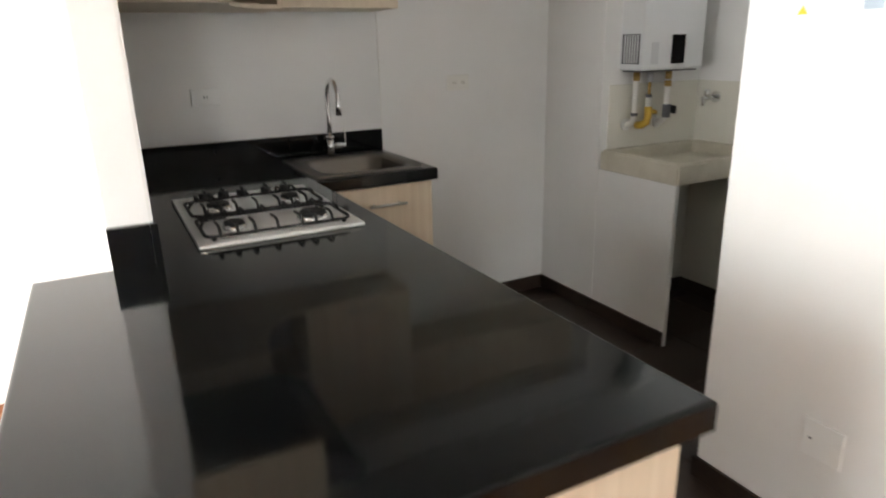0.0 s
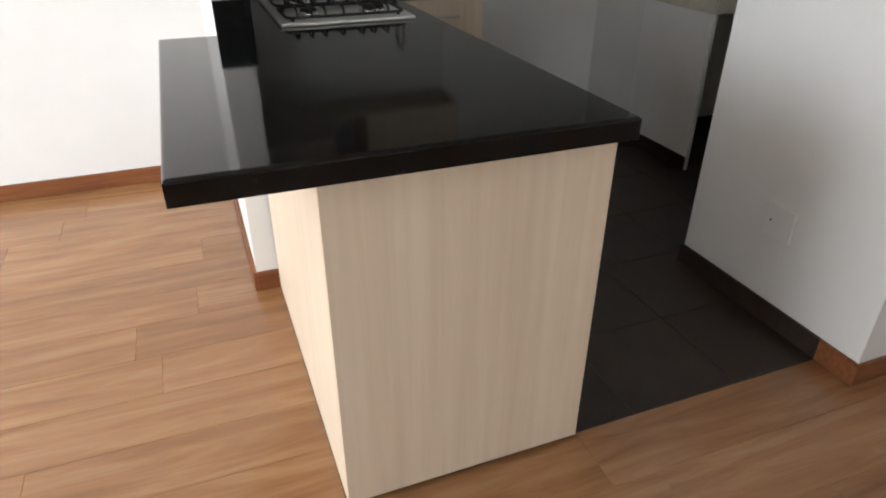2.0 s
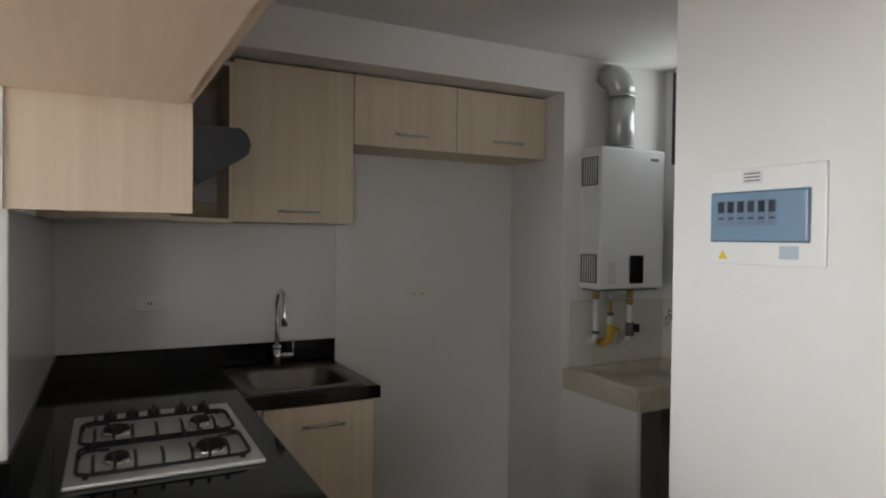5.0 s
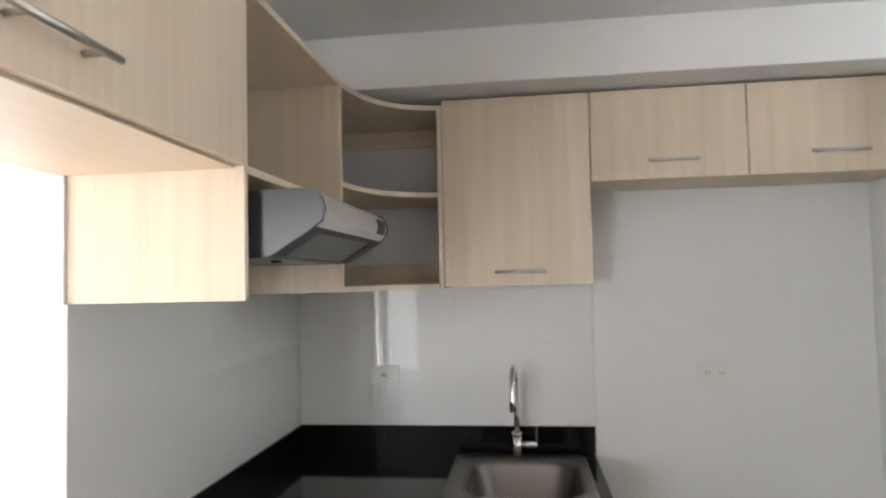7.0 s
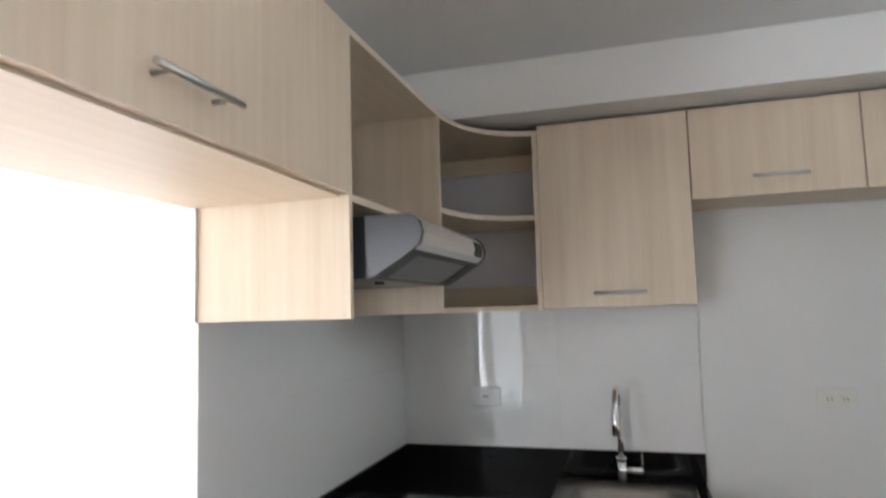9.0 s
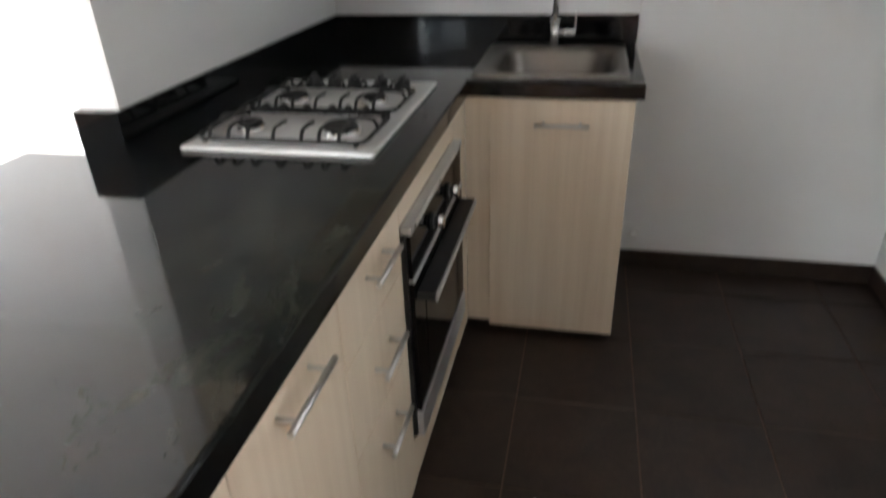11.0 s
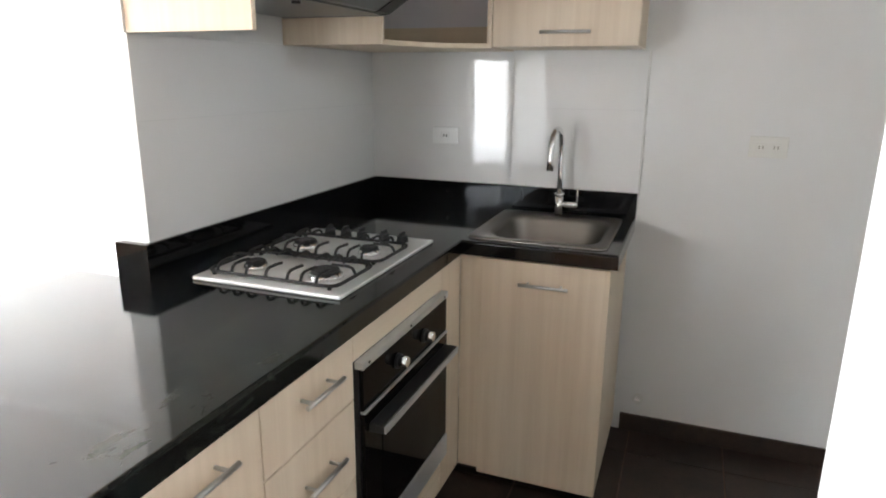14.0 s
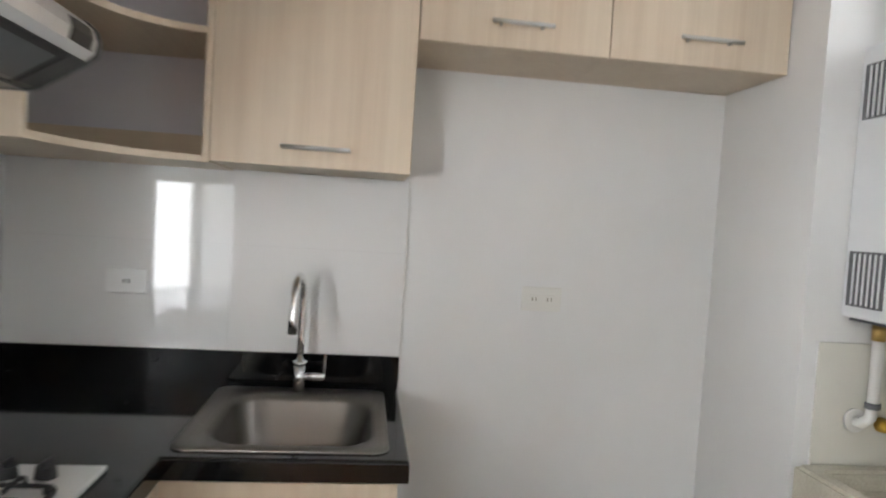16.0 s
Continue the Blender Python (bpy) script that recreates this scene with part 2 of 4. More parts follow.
def add_tube(bm, pts, radius, n=12):
    """A round bar swept along points."""
    pts = [Vector(p) for p in pts]
    rings = []
    up = Vector((0.13, 0.21, 0.97)).normalized()
    for i, p in enumerate(pts):
        d = (pts[min(i + 1, len(pts) - 1)] - pts[max(i - 1, 0)]).normalized()
        s = d.cross(up)
        if s.length < 0.05:
            s = d.cross(Vector((1, 0, 0)))
        s.normalize()
        u = s.cross(d).normalized()
        rad = radius(i / (len(pts) - 1)) if callable(radius) else radius
        rings.append([bm.verts.new(p + rad * (math.cos(k * math.tau / n) * s + math.sin(k * math.tau / n) * u)) for k in range(n)])
        up = u
    for a, b in zip(rings, rings[1:]):
        for k in range(n):
            bm.faces.new((a[k], a[(k + 1) % n], b[(k + 1) % n], b[k]))
    bm.faces.new(rings[0])
    bm.faces.new(rings[-1])


def rod(name, a, b, radius, material, parent=None, n=18, radius2=None, r=0.0):
    bm = bmesh.new()
    add_rod(bm, a, b, radius, n, radius2)
    if r:
        es = [e for e in bm.edges if len(e.link_faces) == 2 and any(len(f.verts) > 4 for f in e.link_faces)]
        bmesh.ops.bevel(bm, geom=es, offset=r, segments=2, affect="EDGES")
    ob = finish(bm, name, material, parent, a)
    for p in ob.data.polygons:
        p.use_smooth = len(p.vertices) == 4
    return ob


def tube(name, pts, radius, material, parent=None, n=12):
    bm = bmesh.new()
    add_tube(bm, pts, radius, n)
    return finish(bm, name, material, parent, pts[0], True)


def prism(name, outline, axis, lo, hi, material, parent=None, r=0.0):
    """An outline of 2D points pushed along an axis from lo to hi. x: (y, z), y: (x, z), z: (x, y)."""
    bm = bmesh.new()

    def at(p, d):
        return {"x": (d, p[0], p[1]), "y": (p[0], d, p[1]), "z": (p[0], p[1], d)}[axis]
    a = [bm.verts.new(at(p, lo)) for p in outline]
    b = [bm.verts.new(at(p, hi)) for p in outline]
    bm.faces.new(a)
    bm.faces.new(b)
    for i in range(len(a)):
        j = (i + 1) % len(a)
        bm.faces.new((a[i], a[j], b[j], b[i]))
    if r:
        bmesh.ops.bevel(bm, geom=list(bm.edges), offset=r, segments=2, affect="EDGES")
    return finish(bm, name, material, parent, at(outline[0], lo))


def slab(name, xs, ys, keep, z0, z1, material, r=0.008):
    """A flat slab over the cells of a grid that are kept; holes and steps go right through."""
    bm = bmesh.new()
    vs = {}

    def v(i, j):
        if (i, j) not in vs:
            vs[i, j] = bm.verts.new((xs[i], ys[j], z0))
        return vs[i, j]
    faces = [bm.faces.new((v(i, j), v(i + 1, j), v(i + 1, j + 1), v(i, j + 1)))
             for i in range(len(xs) - 1) for j in range(len(ys) - 1)
             if keep((xs[i] + xs[i + 1]) / 2, (ys[j] + ys[j + 1]) / 2)]
    ext = bmesh.ops.extrude_face_region(bm, geom=faces, use_keep_orig=True)
    bmesh.ops.translate(bm, verts=[g for g in ext["geom"] if isinstance(g, bmesh.types.BMVert)], vec=(0, 0, z1 - z0))
    bmesh.ops.recalc_face_normals(bm, faces=bm.faces)
    def hole(e):
        c = (e.verts[0].co + e.verts[1].co) / 2
        return SX0 - 0.01 < c.x < SX1 + 0.01 and SY0 - 0.01 < c.y < SY1 + 0.01
    es = [e for e in bm.edges if len(e.link_faces) == 2 and e.calc_face_angle(0) > 0.5
          and min(v.co.z for v in e.verts) > z1 - 0.001 and not hole(e)]
    bmesh.ops.bevel(bm, geom=es, offset=r, segments=5, affect="EDGES", profile=0.5)
    return finish(bm, name, material, None, (xs[0], ys[0], z0))


def thing(name, place, label, category, group=""):
    ob = new(name)
    ob.empty_display_size = 0.1
    ob.location = place
    return tagged(ob, label, category, group)


def structure(ob, label, category="wall"):
    return tagged(ob, label, category, kind="structure")


# ---- the rooms ----
CEIL_Z, LAUNDRY_Y, BACK_Y = 2.355, 2.64, 3.085
W = 0.12


def wall_box(name, x0, x1, y0, y1, label, z0=0.0, z1=CEIL_Z):
    return structure(box(name, x0, x1, y0, y1, z0, z1, WALL, 0), label)


wall_box("wall_living_north", -3.0, 0.21, 2.972, BACK_Y + W, "bright white painted living room wall")
wall_box("wall_north", 0.21, 2.53, BACK_Y, BACK_Y + W, "plain white painted plaster wall behind the kitchen")
wall_box("wall_hob", 0.21, 0.30, 1.78, BACK_Y, "white plaster partition end beside the hob", 0.0, CEIL_Z)
wall_box("wall_niche", 2.41, 2.53, LAUNDRY_Y, BACK_Y, "short white wall closing the fridge niche")
wall_box("wall_laundry", 2.53, 3.19, LAUNDRY_Y, LAUNDRY_Y + W, "white laundry wall behind the water heater")
structure(box("beam", 0.30, 2.41, LAUNDRY_Y, BACK_Y, 2.179, CEIL_Z, WALL, 0.002), "white plastered beam above the wall cabinets", "beam")
wall_box("wall_pier", 1.80, 3.19, 0.625, 1.395, "white plaster wall carrying the breaker panel and intercom")
wall_box("wall_hall_east", 3.19, 3.31, -3.5, 0.625, "plain white hall wall")
wall_box("wall_hall_return", 3.19, 3.31, 0.625, 1.395, "plain white wall end")


def wall_with_hole(name, along, at0, at1, lo, hi, h0, h1, z0, z1, label):
    """A wall along x or y with one opening through it."""
    cells = [(lo, h0, 0, CEIL_Z), (h1, hi, 0, CEIL_Z), (h0, h1, 0, z0), (h0, h1, z1, CEIL_Z)]
    items = [((a, b, at0, at1, c, d) if along == "x" else (at0, at1, a, b, c, d)) for a, b, c, d in cells if b - a > 1e-4 and d - c > 1e-4]
    return structure(boxes(name, items, WALL), label)


wall_with_hole("wall_west", "y", -3.12, -3.0, -3.5, BACK_Y + W, -0.4, 2.6, 0.08, 2.28, "white living room wall with a large window")
wall_with_hole("wall_south", "x", -3.62, -3.5, -3.12, 3.31, -1.42, -0.32, 0.3, 2.2, "white living room wall with a tall window")
wall_with_hole("wall_laundry_east", "y", 3.07, 3.19, 1.395, LAUNDRY_Y, 2.06, 2.58, 1.87, 2.34, "white laundry wall with a small high window")


def window(name, along, at, lo, hi, z0, z1, panes, frame_mat, label):
    w = structure(new(name), label, "window")
    w.location = (at, lo, z0) if along == "y" else (lo, at, z0)
    t = 0.035

    def piece(nm, a, b, c, d, depth, m, r=0.002):
        if along == "y":
            return box(nm, at - depth, at + depth, a, b, c, d, m, r, w)
        return box(nm, a, b, at - depth, at + depth, c, d, m, r, w)
    piece("frame", lo, lo + t, z0, z1, 0.025, frame_mat)
    piece("frame", hi - t, hi, z0, z1, 0.025, frame_mat)
    piece("frame", lo + t, hi - t, z0, z0 + t, 0.023, frame_mat)
    piece("frame", lo + t, hi - t, z1 - t, z1, 0.023, frame_mat)
    step = (hi - lo) / panes
    for i in range(1, panes):
        piece("mullion", lo + i * step - t / 2, lo + i * step + t / 2, z0 + t, z1 - t, 0.021, frame_mat)
    for i in range(panes):
        a = lo + i * step + (t if i == 0 else t / 2)
        b = lo + (i + 1) * step - (t if i == panes - 1 else t / 2)
        g = piece("pane", a, b, z0 + t, z1 - t, 0.003, GLASS, 0)
        g.visible_shadow = False


window("window_1", "y", -2.97, -0.4, 2.6, 0.08, 2.28, 3, ALU, "large living room window with pale metal frame")
window("window_2", "x", -3.47, -1.42, -0.32, 0.3, 2.2, 2, ALU, "tall two-pane window with pale metal frame")
window("window_3", "y", 3.075, 2.06, 2.58, 1.87, 2.34, 2, DARK_ALU, "small high laundry window with dark metal frame")

structure(box("ceiling", -3.12, 3.31, -3.62, BACK_Y + W, CEIL_Z, CEIL_Z + 0.1, CEIL, 0), "flat matt white painted ceiling", "ceiling")

# skirtings
H_B = 0.078
base_items = [(1.435, 2.398, BACK_Y - 0.012, BACK_Y, 0.003, H_B), (2.398, 2.41, 2.135, BACK_Y, 0.003, H_B),
              (1.788, 1.80, 0.752, 1.407, 0.003, H_B), (1.80, 3.07, 1.395, 1.407, 0.003, H_B),
              (2.45, 3.07, LAUNDRY_Y - 0.012, LAUNDRY_Y, 0.003, H_B), (3.058, 3.07, 1.407, LAUNDRY_Y - 0.012, 0.003, H_B)]
structure(boxes("baseboard_kitchen", base_items, FTILE, 0.002), "low black tile skirting round the kitchen floor", "baseboard")
base_items = [(-3.0, 0.188, 2.96, 2.972, 0.003, H_B), (0.198, 0.21, 1.768, 2.96, 0.003, H_B),
              (0.21, 0.286, 1.768, 1.78, 0.003, H_B), (1.788, 1.80, 0.613, 0.751, 0.003, H_B),
              (1.80, 3.19, 0.613, 0.625, 0.003, H_B), (-3.0, -2.988, -3.5, 2.96, 0.003, H_B),
              (-2.988, 3.19, -3.5, -3.488, 0.003, H_B), (3.178, 3.19, -3.488, 0.613, 0.003, H_B)]
structure(boxes("baseboard_living", base_items, BROWN_BASE, 0.002), "reddish brown wooden skirting in the living area", "baseboard")

# ---- kitchen: worktop ----
CT0, CT1 = 0.861, 0.909
EDGE_X, END_Y, SINK_Y = 0.93, 0.695, 2.495
SX0, SX1, SY0, SY1 = 0.98, 1.356, 2.568, 2.955
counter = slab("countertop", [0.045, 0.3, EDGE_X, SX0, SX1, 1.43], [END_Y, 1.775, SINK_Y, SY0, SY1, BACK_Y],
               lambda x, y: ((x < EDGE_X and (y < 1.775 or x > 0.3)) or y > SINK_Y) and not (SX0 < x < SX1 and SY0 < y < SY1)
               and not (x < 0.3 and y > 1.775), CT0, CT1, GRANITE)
for v in counter.data.vertices:
    # the front edge is not quite square to the wall
    if abs(v.co.x + 0.045 - EDGE_X) < 0.02:
        v.co.x += 0.002 - 0.010 * min(1.0, v.co.y / (SINK_Y - END_Y))
tagged(counter, "polished black granite L-shaped worktop with a breakfast bar", "countertop")
bs = thing("backsplash", (0.3, 1.76, CT1), "low upstand of polished black granite round the worktop", "backsplash")
box("upstand", 0.3, 0.316, 1.76, BACK_Y - 0.018, CT1, 1.007, GRANITE, 0.0015, bs)
box("upstand", 0.3, 1.43, BACK_Y - 0.017, BACK_Y, CT1, 1.007, GRANITE, 0.0015, bs)
box("end_cap", 0.208, 0.2995, 1.76, 1.78, CT1, 1.007, GRANITE, 0.0015, bs)


def bar_handle(parent, a, b, out, stand=0.031, radius=0.0055):
    """A steel bar handle from a to b on two posts; out is the way from the door."""
    a, b, out = Vector(a), Vector(b), Vector(out)
    bm = bmesh.new()
    add_rod(bm, a + out * stand, b + out * stand, radius)
    for f in (0.16, 0.84):
        p = a.lerp(b, f)
        add_rod(bm, p, p + out * stand, radius * 0.75)
    ob = finish(bm, "handle", STEEL, parent, a)
    for p in ob.data.polygons:
        p.use_smooth = len(p.vertices) == 4
    return tagged(ob, "brushed steel bar handle")


# ---- base cabinets ----
FX, FZ0, FZ1 = 0.889, 0.045, 0.859      # front plane behind the doors, bottom, top
GAP = 0.0016


def door_x(parent, name, y0, y1, z0, z1, handle=None):
    d = box(name, FX, FX + 0.018, y0 + GAP, y1 - GAP, z0 + GAP, z1 - GAP, WOOD, 0.0012, parent)
    if handle:
        bar_handle(d, (FX + 0.018, handle[0], handle[2]), (FX + 0.018, handle[1], handle[2]), (1, 0, 0))
    return d


cab = thing("base_cabinet", (0.6, 0.9, 0), "pale wood laminate base cabinet closing the end of the bar", "cabinet", "kitchen base cabinets")
box("end_panel", 0.287, 0.910, 0.732, 0.75, 0.016, FZ1, WOOD, 0.0012, cab)
box("back_panel", 0.287, 0.303, 0.7505, 1.767, 0.006, FZ1, WOOD, 0.001, cab)
box("body", 0.304, FX - 0.001, 0.7515, 1.061, FZ0, FZ1 - 0.002, WOOD, 0, cab)
door_x(cab, "door", 0.752, 1.062, FZ0, FZ1, (0.835, 0.985, 0.80))
cab = thing("base_cabinet", (0.6, 1.2, 0), "pale wood laminate base cabinet with one door", "cabinet", "kitchen base cabinets")
box("body", 0.304, FX - 0.001, 1.0625, 1.409, FZ0, FZ1 - 0.002, WOOD, 0, cab)
door_x(cab, "door", 1.062, 1.41, FZ0, FZ1, (1.155, 1.31, 0.797))
cab = thing("drawer_cabinet", (0.6, 1.55, 0), "pale wood laminate cabinet with three drawers", "cabinet", "kitchen base cabinets")
box("body", 0.304, FX - 0.001, 1.4105, 1.764, FZ0, FZ1 - 0.002, WOOD, 0, cab)
for z0, z1, hz in ((0.685, FZ1, 0.79), (0.475, 0.685, 0.586), (FZ0, 0.475, 0.389)):
    door_x(cab, "drawer_front", 1.41, 1.765, z0, z1, (1.522, 1.67, hz))
cab = thing("oven_cabinet", (0.6, 2.05, 0), "pale wood laminate housing round the built-in oven", "cabinet", "kitchen base cabinets")
box("top_rail", 0.317, FX + 0.018, 1.7665, 2.345, 0.781, FZ1, WOOD_Y, 0.0012, cab)
box("bottom_rail", 0.317, FX + 0.016, 1.7665, 2.345, FZ0, 0.178, WOOD_Y, 0.0012, cab)
box("filler", 0.317, FX + 0.018, 2.3455, 2.528, FZ0, FZ1, WOOD, 0.0012, cab)
cab = thing("sink_cabinet", (1.15, 2.8, 0), "pale wood laminate sink cabinet with one door", "cabinet", "kitchen base cabinets")
sb = boxes("body", [(1.392, 1.408, 2.53, BACK_Y - 0.013, FZ0, FZ1), (0.9075, 0.985, 2.5285, 2.546, FZ0, FZ1),
                    (0.93, 1.391, 2.55, BACK_Y - 0.013, FZ0, FZ0 + 0.016), (0.93, 1.391, 3.04, 3.055, FZ0 + 0.017, 0.7)], WOOD, 0.001, cab)
d = box("door", 0.985 + GAP, 1.408, 2.510, 2.5275, FZ0 - 0.006, FZ1 - 0.006, WOOD, 0.0012, cab)
bar_handle(d, (1.122, 2.511, 0.782), (1.282, 2.511, 0.782), (0, -1, 0))
# coloured almost black so the shadow gap below the fronts is painted in
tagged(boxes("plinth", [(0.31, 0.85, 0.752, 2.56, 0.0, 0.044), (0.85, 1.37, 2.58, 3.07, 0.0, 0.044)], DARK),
       "recessed plinth under the base cabinets with toe-gap shade in its colour", "plinth")

# ---- oven ----
oven = thing("oven", (0.92, 2.05, 0.2), "built-in oven with black glass door and steel trim", "oven")
box("body", 0.40, 0.8865, 1.772, 2.34, 0.205, 0.80, BLACK, 0, oven)
box("surround", 0.887, 0.916, 1.768, 2.343, 0.222, 0.782, BLACK, 0.001, oven)
box("control_panel", 0.9163, 0.926, 1.775, 2.342, 0.670, 0.782, BLACK_GLASS, 0.001, oven)
dr = box("door", 0.9163, 0.928, 1.775, 2.342, 0.30, 0.661, BLACK_GLASS, 0.001, oven)
tagged(dr, "black glass oven door")
box("window", 0.9283, 0.9293, 1.87, 2.25, 0.335, 0.575, BLACK_GLASS, 0.0005, dr)
box("trim_top", 0.9075, 0.931, 1.769, 2.343, 0.7825, 0.801, ALU, 0.001, oven)
box("trim_middle", 0.9163, 0.931, 1.775, 2.342, 0.6625, 0.669, ALU, 0.001, oven)
box("trim_bottom", 0.9163, 0.933, 1.772, 2.342, 0.222, 0.299, ALU, 0.002, oven)
box("handle_edge", 0.9705, 0.9755, 1.795, 2.322, 0.609, 0.628, ALU, 0.001, dr)
box("handle", 0.9283, 0.97, 1.795, 2.322, 0.607, 0.630, BLACK, 0.003, dr)
for y in (1.97, 2.155):
    rod("knob", (0.934, y, 0.722), (0.957, y, 0.722), 0.0165, CHROME, oven, 24, 0.0155, 0.0015)
    rod("knob_ring", (0.9262, y, 0.722), (0.934, y, 0.722), 0.021, BLACK, oven, 24)
for y in (1.80, 2.05, 2.31):
    rod("screw", (0.931, y, 0.792), (0.933, y, 0.792), 0.004, BLACK, oven, 10)

for part in oven.children:
    # the whole oven hangs below a taller top rail
    part.location.z -= 0.021

# ---- hob ----
HX0, HX1, HY0, HY1 = 0.403, 0.848, 1.815, 2.425
hob = thing("gas_hob", (0.62, 2.12, 0.90), "stainless steel four burner gas hob with black grates", "hob")
bm = bmesh.new()
add_box(bm, HX0, HX1, HY0, HY1, 0.90, 0.911, 0.005, 4)
finish(bm, "plate", HOB_STEEL, hob, (HX0, HY0, 0.9))
for bx, by, br in ((0.735, 1.94, 0.05), (0.515, 1.94, 0.036), (0.735, 2.19, 0.036), (0.515, 2.19, 0.044)):
    rod("burner_ring", (bx, by, 0.9105), (bx, by, 0.925), br, CHROME, hob, 28, br * 0.85, 0.002)
    rod("burner_cap", (bx, by, 0.9255), (bx, by, 0.935), br * 0.8, IRON, hob, 28, br * 0.72, 0.002)
for y0, y1 in ((1.845, 2.06), (2.085, 2.30)):
    bm = bmesh.new()
    x0, x1, c, z = HX0 + 0.025, HX1 - 0.03, 0.03, 0.934
    loop = []
    for cx, cy, a0 in ((x1 - c, y1 - c, 0), (x0 + c, y1 - c, 90), (x0 + c, y0 + c, 180), (x1 - c, y0 + c, 270)):
        loop += [(cx + c * math.cos(radians(a0 + a)), cy + c * math.sin(radians(a0 + a)), z - 0.012) for a in (0, 30, 60, 90)]
    add_tube(bm, loop + [loop[0]], 0.0048, 8)
    ym = (y0 + y1) / 2
    for fx in (x0 + 0.035, x0 + 0.08, x0 + 0.125, x0 + 0.185, x1 - 0.14, x1 - 0.10, x1 - 0.055):
        for ya, s in ((y0, 1), (y1, -1)):
            add_tube(bm, [(fx, ya, z - 0.012), (fx, ya + s * 0.008, z + 0.004), (fx, ya + s * 0.02, z + 0.010),
                          (fx, ya + s * 0.05, z + 0.010), (fx, ya + s * 0.075, z + 0.008)], 0.0042, 8)
    for xa, s in ((x0, 1), (x1, -1)):
        add_tube(bm, [(xa, ym, z - 0.012), (xa + s * 0.01, ym, z + 0.006), (xa + s * 0.025, ym, z + 0.010), (xa + s * 0.07, ym, z + 0.009)], 0.0042, 8)
    for fx in (x0 + 0.02, x1 - 0.02):
        for fy in (y0 + 0.006, y1 - 0.006):
            add_rod(bm, (fx, fy, 0.9105), (fx, fy, z - 0.012), 0.006, 8)
    tagged(finish(bm, "grate", IRON, hob, (x0, y0, 0.92), True), "black enamelled wire grate")
for kx in (0.50, 0.56, 0.62, 0.70, 0.765):
    bm = bmesh.new()
    add_rod(bm, (kx, 2.362, 0.911), (kx, 2.362, 0.932), 0.019, 20, 0.0165)
    add_box(bm, kx - 0.004, kx + 0.004, 2.345, 2.379, 0.931, 0.943, 0.002)
    finish(bm, "knob", BLACK, hob, (kx, 2.362, 0.911))

# ---- sink and tap ----
sink = thing("kitchen_sink", (1.16, 2.78, 0.90), "inset satin stainless steel sink bowl in the worktop", "sink")


def rounded(x0, x1, y0, y1, r, z, n=5):
    pts = []
    for cx, cy, a0 in ((x1 - r, y1 - r, 0), (x0 + r, y1 - r, 90), (x0 + r, y0 + r, 180), (x1 - r, y0 + r, 270)):
        pts += [(cx + r * math.cos(radians(a0 + 90 * k / n)), cy + r * math.sin(radians(a0 + 90 * k / n)), z) for k in range(n + 1)]
    return pts


def bowl(name, rings, material, parent, origin):
    bm = bmesh.new()
    loops = [[bm.verts.new(p) for p in ring] for ring in rings]
    for a, b in zip(loops, loops[1:]):
        for k in range(len(a)):
            bm.faces.new((a[k], a[(k + 1) % len(a)], b[(k + 1) % len(b)], b[k]))
    bm.faces.new(loops[-1])
    ob = finish(bm, name, material, parent, origin, True)
    return ob


bowl("bowl", [rounded(0.922, 1.388, 2.532, 3.034, 0.035, 0.9005), rounded(0.922, 1.388, 2.532, 3.034, 0.035, 0.905),
              rounded(0.928, 1.382, 2.538, 3.028, 0.035, 0.907), rounded(0.972, 1.362, 2.562, 2.958, 0.085, 0.906),
              rounded(0.986, 1.351, 2.575, 2.948, 0.085, 0.9), rounded(0.991, 1.346, 2.58, 2.943, 0.085, 0.89),
              rounded(1.012, 1.325, 2.60, 2.925, 0.085, 0.78), rounded(1.03, 1.307, 2.62, 2.907, 0.078, 0.758), rounded(1.06, 1.277, 2.65, 2.88, 0.06, 0.746),
              rounded(1.14, 1.19, 2.74, 2.79, 0.02, 0.742)], SINK_STEEL, sink, (0.922, 2.532, 0.9))
rod("drain", (1.165, 2.775, 0.7425), (1.165, 2.775, 0.7465), 0.038, CHROME, sink, 24)
tap = thing("kitchen_tap", (1.145, 2.995, 0.907), "tall chrome gooseneck mixer tap behind the sink", "tap")
rod("base", (1.145, 2.995, 0.907), (1.145, 2.995, 0.985), 0.0155, CHROME, tap, 24, None, 0.002)
rod("collar", (1.145, 2.995, 0.9855), (1.145, 2.995, 0.993), 0.019, CHROME, tap, 24)
arc = [(1.145, 2.995, 0.99), (1.145, 2.995, 1.06), (1.145, 2.995, 1.12), (1.145, 2.995, 1.165)]
arc += [(1.145 - 0.004 * (1 - math.cos(radians(a))), 2.995 - 0.082 * (1 - math.cos(radians(a))), 1.165 + 0.078 * math.sin(radians(a))) for a in range(15, 181, 15)]
arc += [(1.137, 2.829, 1.14), (1.137, 2.827, 1.10)]
tube("spout", arc, lambda f: 0.0105 if f < 0.93 else 0.0125, CHROME, tap, 16)
rod("lever_stem", (1.157, 2.995, 0.95), (1.215, 2.995, 0.95), 0.011, CHROME, tap, 18, None, 0.002)
box("lever", 1.211, 1.218, 2.99, 3.0, 0.945, 1.02, CHROME, 0.002, tap)

for ob in (hob, sink, tap):
    ob.location.z += CT1 - 0.90

